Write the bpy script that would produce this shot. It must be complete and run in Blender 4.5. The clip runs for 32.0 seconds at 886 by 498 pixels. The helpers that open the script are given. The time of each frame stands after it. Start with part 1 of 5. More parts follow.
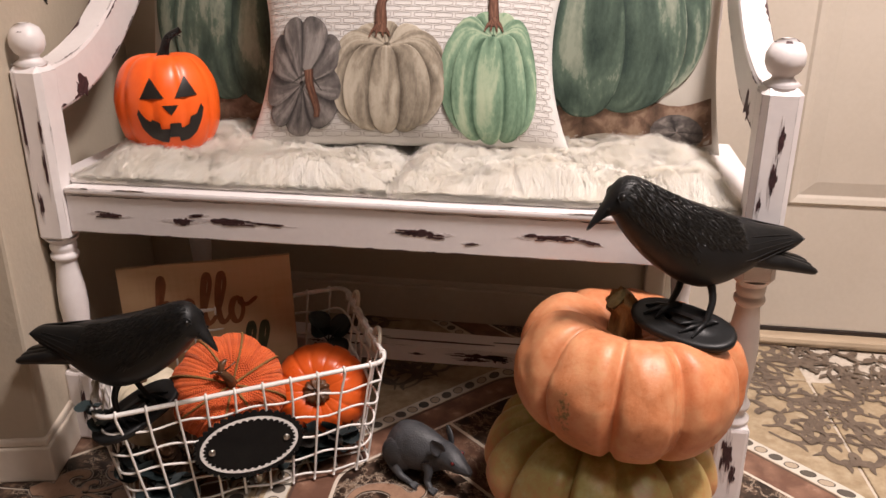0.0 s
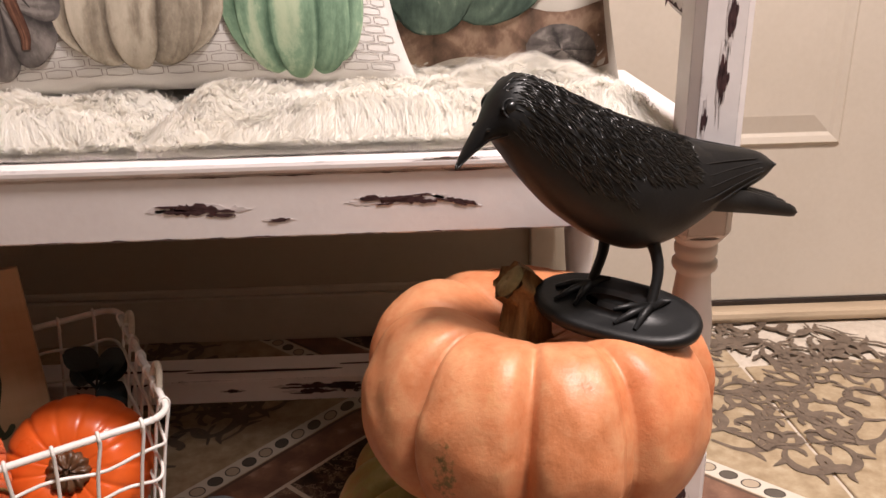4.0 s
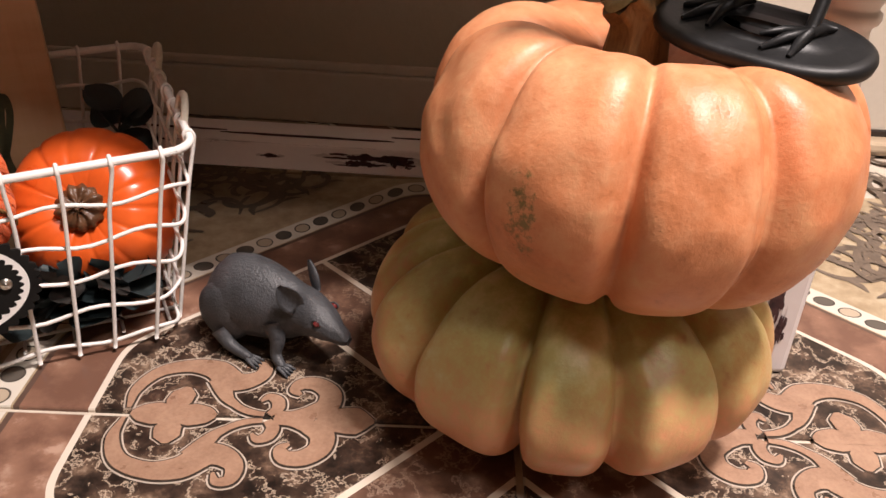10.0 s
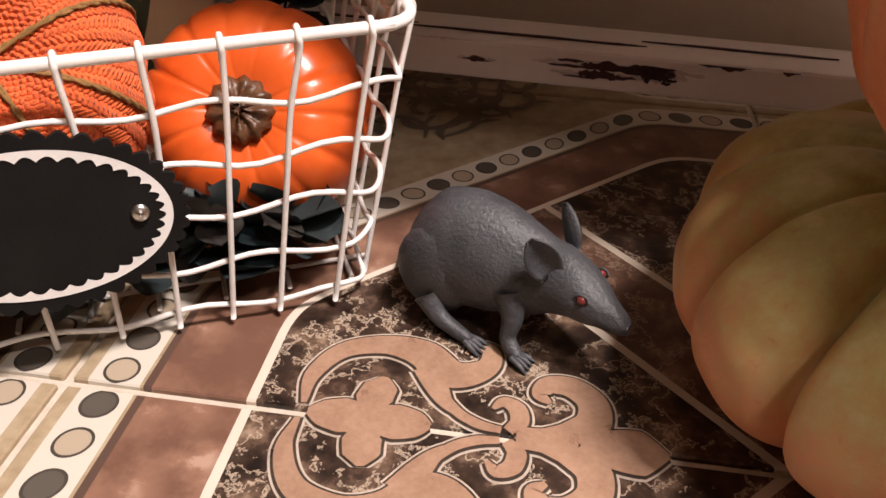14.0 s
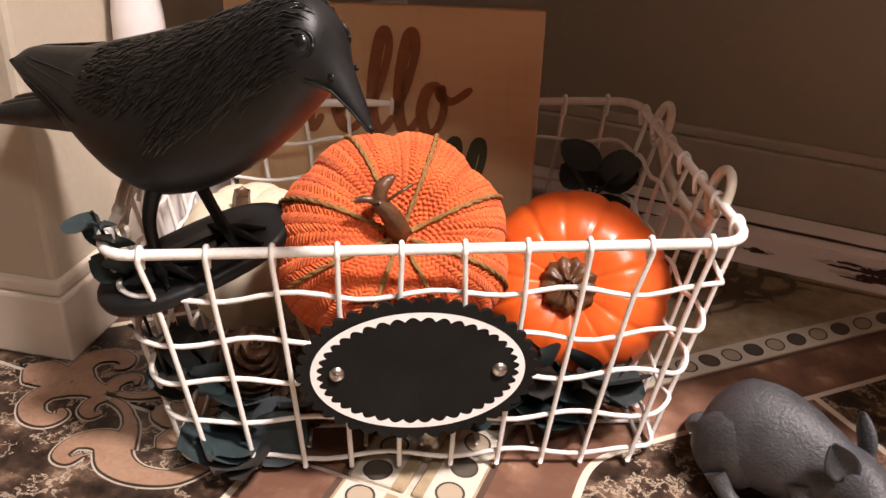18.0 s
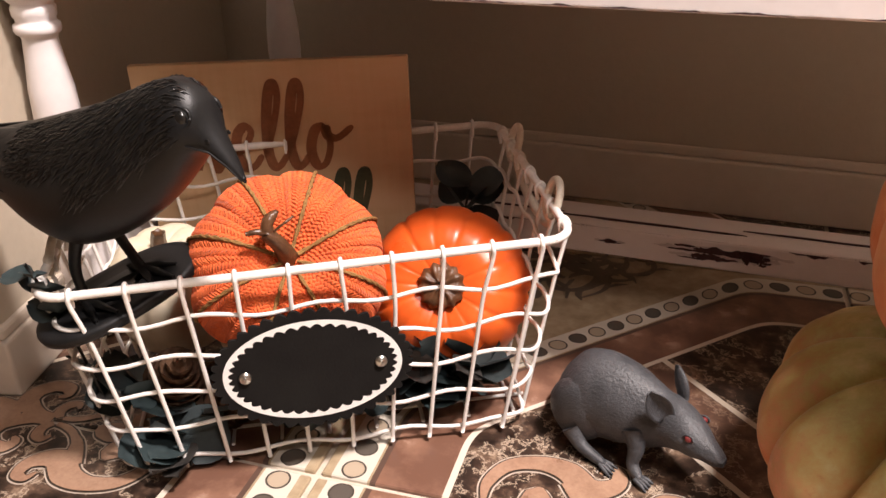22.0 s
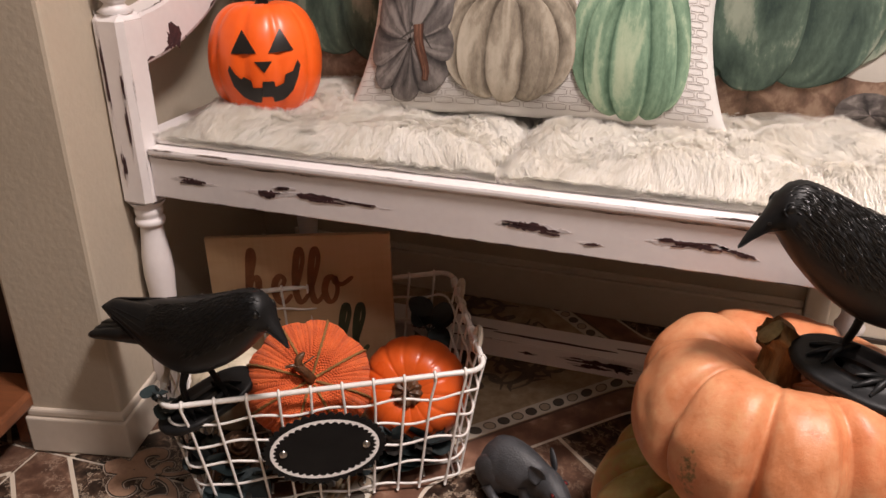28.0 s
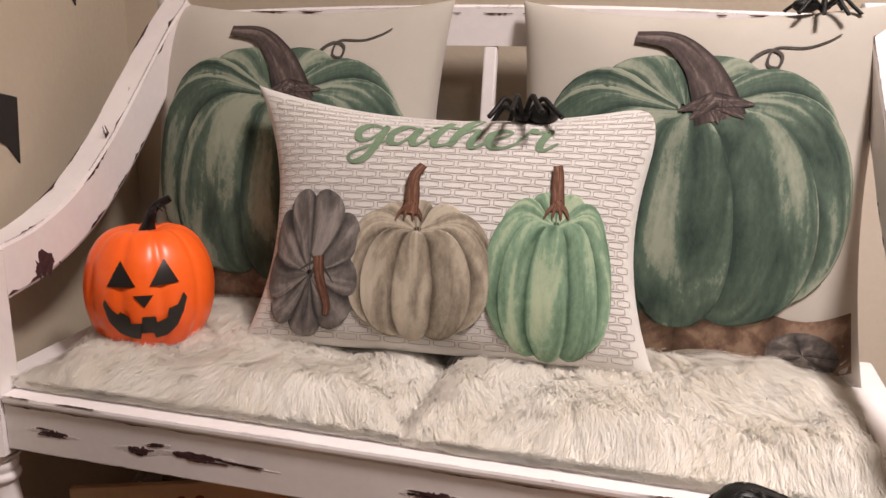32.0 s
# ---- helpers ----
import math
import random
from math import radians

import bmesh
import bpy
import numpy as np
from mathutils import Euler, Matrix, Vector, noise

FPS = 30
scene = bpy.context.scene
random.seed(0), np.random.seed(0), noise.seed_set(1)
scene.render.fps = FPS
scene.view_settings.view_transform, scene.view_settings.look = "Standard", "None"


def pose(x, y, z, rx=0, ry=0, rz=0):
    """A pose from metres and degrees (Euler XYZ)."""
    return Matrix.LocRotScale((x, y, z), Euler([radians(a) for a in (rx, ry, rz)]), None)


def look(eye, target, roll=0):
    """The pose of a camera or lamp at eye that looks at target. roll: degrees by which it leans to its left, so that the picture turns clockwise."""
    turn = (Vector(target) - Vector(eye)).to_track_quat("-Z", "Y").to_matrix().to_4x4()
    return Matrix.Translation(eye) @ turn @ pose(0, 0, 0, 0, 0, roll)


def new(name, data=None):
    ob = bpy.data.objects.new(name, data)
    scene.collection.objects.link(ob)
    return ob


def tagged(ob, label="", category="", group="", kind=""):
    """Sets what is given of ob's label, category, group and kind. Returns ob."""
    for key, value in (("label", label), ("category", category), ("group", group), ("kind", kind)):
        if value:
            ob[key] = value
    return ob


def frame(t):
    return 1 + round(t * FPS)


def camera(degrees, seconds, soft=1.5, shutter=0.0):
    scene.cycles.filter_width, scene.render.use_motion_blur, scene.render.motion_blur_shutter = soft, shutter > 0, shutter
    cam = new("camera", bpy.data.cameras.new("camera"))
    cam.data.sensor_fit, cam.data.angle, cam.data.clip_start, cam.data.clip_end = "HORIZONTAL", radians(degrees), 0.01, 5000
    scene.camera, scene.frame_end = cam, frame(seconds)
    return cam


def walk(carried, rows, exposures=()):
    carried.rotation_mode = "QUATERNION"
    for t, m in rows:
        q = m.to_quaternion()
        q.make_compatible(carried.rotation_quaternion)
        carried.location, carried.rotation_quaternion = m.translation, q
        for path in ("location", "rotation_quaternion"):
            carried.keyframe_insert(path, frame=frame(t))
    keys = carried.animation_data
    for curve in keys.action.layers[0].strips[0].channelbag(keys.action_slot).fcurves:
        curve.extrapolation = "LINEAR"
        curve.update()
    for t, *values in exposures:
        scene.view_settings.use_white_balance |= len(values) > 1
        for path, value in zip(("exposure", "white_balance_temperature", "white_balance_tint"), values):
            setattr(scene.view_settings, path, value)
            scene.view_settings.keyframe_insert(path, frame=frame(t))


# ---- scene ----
cam = camera(56.8, 32.0)
PATH = [
    (0, (0.233, -1.089, 0.814), (-0.054, 0.751, 0.084), 0.1),
    (0.5, (0.218, -1.059, 0.793), (-0.034, 0.756, -0.009), 0.3),
    (1, (0.2, -1.043, 0.77), (-0.027, 0.761, -0.062), 1.3),
    (1.5, (0.19, -1.005, 0.729), (-0.02, 0.81, -0.084), 1.9),
    (2, (0.197, -0.946, 0.688), (0.029, 0.889, -0.092), 1.2),
    (2.5, (0.203, -0.882, 0.661), (0.092, 0.966, -0.097), -0.1),
    (3, (0.229, -0.813, 0.654), (0.199, 1.043, -0.09), -1.2),
    (3.5, (0.237, -0.759, 0.645), (0.27, 1.101, -0.089), -2.0),
    (5.5, (0.24, -0.618, 0.603), (0.281, 1.261, -0.083), -0.1),
    (6, (0.238, -0.593, 0.593), (0.304, 1.284, -0.096), -0.0),
    (6.5, (0.245, -0.579, 0.575), (0.341, 1.287, -0.139), 0.3),
    (7, (0.246, -0.587, 0.562), (0.35, 1.253, -0.214), 0.9),
    (7.5, (0.255, -0.608, 0.548), (0.336, 1.207, -0.288), 1.6),
    (8, (0.255, -0.629, 0.539), (0.3, 1.164, -0.346), 2.1),
    (8.5, (0.262, -0.634, 0.535), (0.275, 1.142, -0.384), 2.1),
    (9, (0.258, -0.638, 0.525), (0.258, 1.121, -0.426), 2.4),
    (9.5, (0.245, -0.639, 0.512), (0.221, 1.099, -0.478), 2.6),
    (10, (0.217, -0.635, 0.486), (0.153, 1.08, -0.541), 2.6),
    (10.5, (0.191, -0.621, 0.47), (0.075, 1.063, -0.602), 2.8),
    (11, (0.18, -0.584, 0.457), (0.027, 1.064, -0.666), 2.4),
    (11.5, (0.152, -0.528, 0.446), (0.001, 1.09, -0.72), 2.6),
    (12, (0.109, -0.507, 0.413), (-0.026, 1.107, -0.761), 3.8),
    (12.5, (0.094, -0.478, 0.395), (-0.073, 1.131, -0.782), 3.0),
    (13, (0.082, -0.455, 0.377), (-0.129, 1.151, -0.795), 2.3),
    (13.5, (0.074, -0.442, 0.361), (-0.169, 1.161, -0.809), 2.1),
    (15.5, (0.056, -0.476, 0.343), (-0.353, 1.203, -0.665), 2.8),
    (16, (0.029, -0.497, 0.377), (-0.438, 1.164, -0.636), 3.3),
    (16.5, (0.006, -0.512, 0.398), (-0.556, 1.14, -0.58), 3.1),
    (17, (-0.008, -0.523, 0.409), (-0.646, 1.122, -0.532), 2.9),
    (17.5, (-0.015, -0.528, 0.426), (-0.697, 1.111, -0.496), 2.9),
    (18, (-0.018, -0.531, 0.429), (-0.718, 1.099, -0.494), 2.9),
    (18.5, (-0.018, -0.534, 0.432), (-0.724, 1.092, -0.493), 3.3),
    (19, (-0.016, -0.54, 0.441), (-0.734, 1.087, -0.473), 3.5),
    (19.5, (-0.014, -0.545, 0.45), (-0.75, 1.087, -0.441), 3.5),
    (20, (-0.007, -0.551, 0.459), (-0.757, 1.086, -0.412), 3.4),
    (20.5, (0.001, -0.556, 0.467), (-0.75, 1.083, -0.399), 2.6),
    (21, (0.023, -0.572, 0.476), (-0.715, 1.067, -0.4), 0.4),
    (21.5, (0.043, -0.591, 0.479), (-0.638, 1.063, -0.415), -0.6),
    (22, (0.076, -0.607, 0.487), (-0.517, 1.078, -0.413), -0.8),
    (22.5, (0.11, -0.635, 0.502), (-0.434, 1.073, -0.385), -0.4),
    (23, (0.145, -0.668, 0.518), (-0.37, 1.056, -0.357), -0.2),
    (23.5, (0.205, -0.693, 0.54), (-0.272, 1.034, -0.348), -0.4),
    (24, (0.263, -0.708, 0.619), (-0.184, 0.992, -0.334), -1.5),
    (24.5, (0.292, -0.737, 0.684), (-0.151, 0.958, -0.28), -2.6),
    (26.5, (0.273, -0.892, 0.753), (-0.216, 0.784, -0.222), -3.3),
    (27, (0.264, -0.904, 0.758), (-0.274, 0.778, -0.179), -2.1),
    (27.5, (0.253, -0.907, 0.766), (-0.314, 0.784, -0.139), -1.1),
    (28, (0.239, -0.889, 0.796), (-0.38, 0.817, -0.045), -0.4),
    (28.5, (0.222, -0.874, 0.809), (-0.437, 0.85, 0.038), 0.3),
    (29, (0.215, -0.854, 0.818), (-0.453, 0.888, 0.096), 0.9),
    (29.5, (0.196, -0.826, 0.834), (-0.449, 0.941, 0.153), 1.2),
    (30, (0.18, -0.783, 0.848), (-0.445, 1.006, 0.21), 1.1),
    (30.5, (0.184, -0.76, 0.85), (-0.43, 1.049, 0.258), 0.8),
    (31, (0.197, -0.753, 0.865), (-0.386, 1.077, 0.307), 0.7),
    (31.5, (0.212, -0.744, 0.87), (-0.332, 1.106, 0.342), 0.6),
    (32, (0.228, -0.738, 0.875), (-0.278, 1.129, 0.367), 0.9),
]
EXPOSURES = [(0.0, -0.53), (1.0, -0.48), (4.0, -0.44), (6.0, -0.38), (7.0, -0.32), (9.0, -0.22), (10.0, -0.1), (13.0, 0.06), (16.0, 0.20), (18.0, 0.38), (21.0, 0.44), (24.0, 0.28), (26.5, -0.22), (28.0, -0.62), (29.0, -0.78), (30.0, -0.66), (32.0, -0.80)]
walk(cam, [(t, look(eye, target, roll)) for t, eye, target, roll in PATH], EXPOSURES)

# ---- light ----
world = bpy.data.worlds.new("world")
scene.world = world
world.use_nodes = True
world.node_tree.nodes["Background"].inputs[0].default_value = (1.0, 0.78, 0.6, 1)
world.node_tree.nodes["Background"].inputs[1].default_value = 0.05


def lamp(name, eye, target, size, watts, color):
    data = bpy.data.lights.new(name, "AREA")
    data.shape, data.size, data.energy, data.color = "DISK", size, watts, color
    data.spread = radians(150)
    ob = new(name, data)
    ob.matrix_basis = look(eye, target)
    return ob


CEILING = 2.45
# main lamp placed by the shadows; the second is a fill added to brighten fronts
LAMPS = ((0.84, -0.42), (1.00, -1.30))
WARM = (1.0, 0.875, 0.84)
for (lx, ly), watts in zip(LAMPS, (80, 15)):
    lamp("ceiling_lamp_glow", (lx, ly, CEILING - 0.13), (lx, ly, 0), 0.36, watts, WARM)


# ---- materials ----
def material(name):
    m = bpy.data.materials.new(name)
    m.use_nodes = True
    return m, m.node_tree.nodes, m.node_tree.links, m.node_tree.nodes["Principled BSDF"]


def ramp(nodes, stops, smooth=False):
    r = nodes.new("ShaderNodeValToRGB")
    e = r.color_ramp.elements
    while len(e) < len(stops):
        e.new(0.5)
    for k, (p, c) in zip(e, stops):
        k.position, k.color = p, (*c, 1) if len(c) == 3 else c
    if smooth:
        r.color_ramp.interpolation = "EASE"
    return r


def noise_of(nodes, links, scale, detail=4, stretch=(1, 1, 1), coord="Object", rough=0.55):
    tc = nodes.new("ShaderNodeTexCoord")
    mp = nodes.new("ShaderNodeMapping")
    mp.inputs["Scale"].default_value = stretch
    n = nodes.new("ShaderNodeTexNoise")
    n.inputs["Scale"].default_value, n.inputs["Detail"].default_value, n.inputs["Roughness"].default_value = scale, detail, rough
    links.new(tc.outputs[coord], mp.inputs["Vector"])
    links.new(mp.outputs[0], n.inputs["Vector"])
    return n


def bump(nodes, links, bsdf, height, strength, distance):
    b = nodes.new("ShaderNodeBump")
    b.inputs["Strength"].default_value, b.inputs["Distance"].default_value = strength, distance
    links.new(height, b.inputs["Height"])
    links.new(b.outputs[0], bsdf.inputs["Normal"])
    return b


def mixc(nodes, links, fac, a, b, mode="MIX"):
    x = nodes.new("ShaderNodeMix")
    x.data_type, x.blend_type = "RGBA", mode
    for sock, val in ((x.inputs[0], fac), (x.inputs[6], a), (x.inputs[7], b)):
        if isinstance(val, (int, float)):
            sock.default_value = val
        elif isinstance(val, tuple):
            sock.default_value = (*val, 1)
        else:
            links.new(val, sock)
    return x.outputs[2]


def maths(nodes, links, op, a, b=None, c=None):
    x = nodes.new("ShaderNodeMath")
    x.operation = op
    for sock, val in zip(x.inputs, (a, b, c)):
        if val is None:
            continue
        if isinstance(val, (int, float)):
            sock.default_value = val
        else:
            links.new(val, sock)
    return x.outputs[0]


def simple(name, dark, light, scale=30, rough=0.5, bumps=0.1, bump_scale=None, metal=0.0, distance=0.001, stretch=(1, 1, 1), coord="Object", sheen=0.0, spec=0.5):
    """Two tones mixed by a broad noise, a fine grain and a fine relief."""
    m, n, l, b = material(name)
    broad, fine = noise_of(n, l, scale, 5, stretch, coord), noise_of(n, l, (bump_scale or scale * 8), 4, stretch, coord)
    both = maths(n, l, "MULTIPLY_ADD", fine.outputs[0], 0.35, maths(n, l, "MULTIPLY", broad.outputs[0], 0.75))
    r = ramp(n, [(0.35, dark), (0.68, light)])
    l.new(both, r.inputs[0])
    l.new(r.outputs[0], b.inputs["Base Color"])
    rr = maths(n, l, "MULTIPLY_ADD", broad.outputs[0], 0.16, rough - 0.08)
    l.new(rr, b.inputs["Roughness"])
    b.inputs["Metallic"].default_value = metal
    b.inputs["Specular IOR Level"].default_value = spec
    if sheen:
        b.inputs["Sheen Weight"].default_value = sheen
    if bumps:
        bump(n, l, b, fine.outputs[0], bumps, distance)
    return m


WALL = simple("wall_paint", (0.48, 0.412, 0.322), (0.53, 0.458, 0.362), 3, 0.6, 0.4, 90, distance=0.002)
TRIM = simple("trim_paint", (0.60, 0.52, 0.43), (0.68, 0.60, 0.51), 6, 0.42, 0.12, 60)
DOOR = simple("door_paint", (0.60, 0.53, 0.44), (0.66, 0.59, 0.5), 4, 0.45, 0.1, 120)
CEIL = simple("ceiling_paint", (0.70, 0.66, 0.6), (0.76, 0.72, 0.66), 4, 0.8, 0.2, 90)
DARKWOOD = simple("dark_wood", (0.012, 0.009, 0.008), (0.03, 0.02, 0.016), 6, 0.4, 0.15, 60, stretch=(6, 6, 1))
REDWOOD = simple("red_wood", (0.13, 0.045, 0.02), (0.24, 0.085, 0.035), 5, 0.4, 0.15, 60, stretch=(1, 8, 8))
BLACK = simple("black_plastic", (0.005, 0.005, 0.005), (0.010, 0.010, 0.0105), 40, 0.44, 0.25, 300, distance=0.0006, spec=0.3)
GLOSSBLACK = simple("gloss_black", (0.004, 0.004, 0.004), (0.008, 0.008, 0.008), 40, 0.3, 0.03, spec=0.6)
GREY = simple("grey_rubber", (0.029, 0.030, 0.033), (0.060, 0.061, 0.066), 50, 0.5, 0.6, 420, distance=0.0014)
REDEYE = simple("red_bead", (0.13, 0.02, 0.02), (0.2, 0.035, 0.035), 60, 0.2, 0)
WIRE = simple("white_wire", (0.72, 0.69, 0.65), (0.86, 0.83, 0.79), 60, 0.36, 0.12, 300)
RING = simple("pale_plastic", (0.6, 0.53, 0.43), (0.74, 0.68, 0.58), 60, 0.35, 0.05)
CHALK = simple("chalkboard", (0.006, 0.005, 0.005), (0.012, 0.011, 0.010), 30, 0.8, 0.15, 500, spec=0.15)
SCALLOP = simple("white_paint", (0.76, 0.74, 0.72), (0.86, 0.84, 0.82), 50, 0.6, 0.05)
METAL = simple("brushed_steel", (0.5, 0.47, 0.43), (0.65, 0.62, 0.57), 80, 0.3, 0.08, metal=1.0)
FOAMORANGE = simple("orange_lacquer", (0.62, 0.085, 0.012), (0.78, 0.13, 0.022), 18, 0.3, 0.1, 60)
JACK = simple("orange_plastic", (0.93, 0.115, 0.012), (1.0, 0.15, 0.02), 12, 0.34, 0.05, 90)
JACKBLACK = simple("black_print", (0.01, 0.008, 0.007), (0.02, 0.016, 0.014), 40, 0.4, 0)
CREAM = simple("cream_skin", (0.62, 0.53, 0.38), (0.78, 0.70, 0.54), 22, 0.5, 0.1, 100)
YARN = simple("orange_yarn", (0.55, 0.085, 0.018), (0.76, 0.15, 0.035), 60, 0.9, 0.6, 500, distance=0.001, sheen=0.1)
TWINE = simple("twine", (0.16, 0.075, 0.02), (0.32, 0.17, 0.05), 300, 0.85, 0.5, 900)
BROWNSTEM = simple("brown_stem", (0.035, 0.014, 0.006), (0.12, 0.055, 0.025), 60, 0.35, 0.6, 200, distance=0.002)
LEAF = simple("eucalyptus_leaf", (0.012, 0.020, 0.022), (0.03, 0.046, 0.048), 30, 0.55, 0.2, 160)
LEAFBACK = simple("dry_leaf", (0.02, 0.018, 0.016), (0.05, 0.045, 0.04), 30, 0.6, 0.2, 160)
CONE = simple("pinecone_scale", (0.05, 0.022, 0.012), (0.2, 0.11, 0.06), 70, 0.75, 0.4, 220)
def fur_material():
    """Pale hair that lets light through from lock to lock."""
    m, n, l, b = material("white_fur")
    broad = noise_of(n, l, 14, 4)
    r = ramp(n, [(0.25, (0.90, 0.86, 0.785)), (0.5, (0.96, 0.935, 0.885)), (0.8, (0.99, 0.975, 0.94))])
    tone = n.new("ShaderNodeNewGeometry")
    l.new(maths(n, l, "MULTIPLY_ADD", tone.outputs["Random Per Island"], 0.5, maths(n, l, "MULTIPLY_ADD", broad.outputs[0], 0.9, -0.18)), r.inputs[0])
    l.new(r.outputs[0], b.inputs["Base Color"])
    b.inputs["Roughness"].default_value = 0.6
    thin, mix = n.new("ShaderNodeBsdfTranslucent"), n.new("ShaderNodeMixShader")
    l.new(r.outputs[0], thin.inputs["Color"])
    mix.inputs[0].default_value = 0.5
    l.new(b.outputs[0], mix.inputs[1])
    l.new(thin.outputs[0], mix.inputs[2])
    l.new(mix.outputs[0], n["Material Output"].inputs["Surface"])
    return m


FUR = fur_material()
FURBASE = simple("fur_hide", (0.88, 0.85, 0.79), (0.95, 0.92, 0.87), 20, 0.9, 0.4, 120)
CLOTH = simple("canvas_cloth", (0.42, 0.385, 0.335), (0.49, 0.455, 0.40), 8, 0.85, 0.35, 900, distance=0.0006, sheen=0.15)
PAPERBAT = simple("black_paper", (0.008, 0.007, 0.007), (0.016, 0.014, 0.014), 20, 0.7, 0.05)
CHIP = simple("bare_wood_chip", (0.022, 0.008, 0.010), (0.075, 0.032, 0.034), 120, 0.7, 0.4, 400)
SMEAR = simple("thin_paint", (0.50, 0.455, 0.45), (0.72, 0.67, 0.665), 160, 0.6, 0.2, 400, stretch=(0.3, 1, 1))
THRESH = simple("threshold_wood", (0.36, 0.27, 0.18), (0.5, 0.39, 0.27), 6, 0.4, 0.2, 80, stretch=(1, 8, 8))
GROUT = simple("grout", (0.46, 0.39, 0.31), (0.6, 0.53, 0.44), 60, 0.8, 0.3, 300)
LAMPGLASS, _n, _l, _b = material("lamp_glass")
_b.inputs["Base Color"].default_value = (0.9, 0.85, 0.75, 1)
_b.inputs["Emission Color"].default_value = (1.0, 0.76, 0.5, 1)
_b.inputs["Emission Strength"].default_value = 2.0


def distressed():
    m, n, l, b = material("distressed_white_paint")
    broad, fine = noise_of(n, l, 7, 4), noise_of(n, l, 90, 5)
    wear = noise_of(n, l, 9, 7, (1.0, 1.0, 1.0), "Object", 0.7)
    white = ramp(n, [(0.3, (0.74, 0.685, 0.68)), (0.7, (0.86, 0.82, 0.81))])
    l.new(maths(n, l, "MULTIPLY_ADD", fine.outputs[0], 0.25, maths(n, l, "MULTIPLY", broad.outputs[0], 0.75)), white.inputs[0])
    geo, bev, dot = n.new("ShaderNodeNewGeometry"), n.new("ShaderNodeBevel"), n.new("ShaderNodeVectorMath")
    bev.samples, bev.inputs["Radius"].default_value, dot.operation = 4, 0.004, "DOT_PRODUCT"
    l.new(geo.outputs["Normal"], dot.inputs[0])
    l.new(bev.outputs[0], dot.inputs[1])
    edge = maths(n, l, "MULTIPLY", maths(n, l, "SUBTRACT", 1.0, dot.outputs["Value"]), 2.2)
    worn = maths(n, l, "ADD", wear.outputs[0], maths(n, l, "MINIMUM", edge, 0.28))
    mask = ramp(n, [(0.735, (0, 0, 0)), (0.765, (1, 1, 1))])
    l.new(worn, mask.inputs[0])
    col = mixc(n, l, mask.outputs[0], white.outputs[0], (0.05, 0.022, 0.024))
    l.new(col, b.inputs["Base Color"])
    b.inputs["Roughness"].default_value = 0.42
    bump(n, l, b, maths(n, l, "SUBTRACT", fine.outputs[0], maths(n, l, "MULTIPLY", mask.outputs[0], 1.2)), 0.25, 0.001)
    return m


WHITE = distressed()


def pumpkin_skin(name, stops, low=None, gloss=0.36, scar=None):
    """Mottled rind; low: the paler colour of the side on which it ripened, taken over by height with ragged bounds."""
    m, n, l, b = material(name)
    broad, mid, fine = noise_of(n, l, 16, 6, rough=0.6), noise_of(n, l, 70, 6, rough=0.7), noise_of(n, l, 300, 3)
    r = ramp(n, stops)
    v = maths(n, l, "MULTIPLY_ADD", mid.outputs[0], 0.45, maths(n, l, "MULTIPLY", broad.outputs[0], 0.6))
    l.new(v, r.inputs[0])
    col = r.outputs[0]
    if low:
        tc, sep = n.new("ShaderNodeTexCoord"), n.new("ShaderNodeSeparateXYZ")
        l.new(tc.outputs["Object"], sep.inputs[0])
        h = maths(n, l, "MULTIPLY_ADD", mid.outputs[0], 0.14, sep.outputs[2])
        h = maths(n, l, "MULTIPLY_ADD", broad.outputs[0], 0.13, h)
        k = ramp(n, [(low[1], (1, 1, 1)), (low[2], (0, 0, 0))])
        l.new(h, k.inputs[0])
        col = mixc(n, l, k.outputs[0], col, low[0])
    if scar:
        # a ragged green corky streak on one rib
        tc2, mp2, ln = n.new("ShaderNodeTexCoord"), n.new("ShaderNodeMapping"), n.new("ShaderNodeVectorMath")
        mp2.vector_type, ln.operation = "TEXTURE", "LENGTH"
        mp2.inputs["Location"].default_value, mp2.inputs["Scale"].default_value = scar
        l.new(tc2.outputs["Object"], mp2.inputs[0])
        l.new(mp2.outputs[0], ln.inputs[0])
        near = maths(n, l, "MULTIPLY_ADD", noise_of(n, l, 160, 5, rough=0.75).outputs[0], 2.6, maths(n, l, "MULTIPLY_ADD", ln.outputs["Value"], 0.8, -1.3))
        k2 = ramp(n, [(0.36, (0.85, 0.85, 0.85)), (0.74, (0, 0, 0))])
        l.new(near, k2.inputs[0])
        col = mixc(n, l, k2.outputs[0], col, (0.13, 0.12, 0.035))
    blush = ramp(n, [(0.46, (1, 1, 1)), (0.62, (0.97, 0.76, 0.66))])
    l.new(noise_of(n, l, 9, 5, rough=0.6).outputs[0], blush.inputs[0])
    col = mixc(n, l, 0.9, col, blush.outputs[0], "MULTIPLY")
    speck = ramp(n, [(0.30, (0.75, 0.7, 0.66)), (0.38, (1, 1, 1))])
    l.new(mid.outputs[0], speck.inputs[0])
    col = mixc(n, l, 0.5, col, speck.outputs[0], "MULTIPLY")
    l.new(col, b.inputs["Base Color"])
    l.new(maths(n, l, "MULTIPLY_ADD", mid.outputs[0], 0.25, gloss - 0.1), b.inputs["Roughness"])
    bump(n, l, b, maths(n, l, "MULTIPLY_ADD", mid.outputs[0], 0.8, maths(n, l, "MULTIPLY", fine.outputs[0], 0.2)), 0.22, 0.005)
    return m


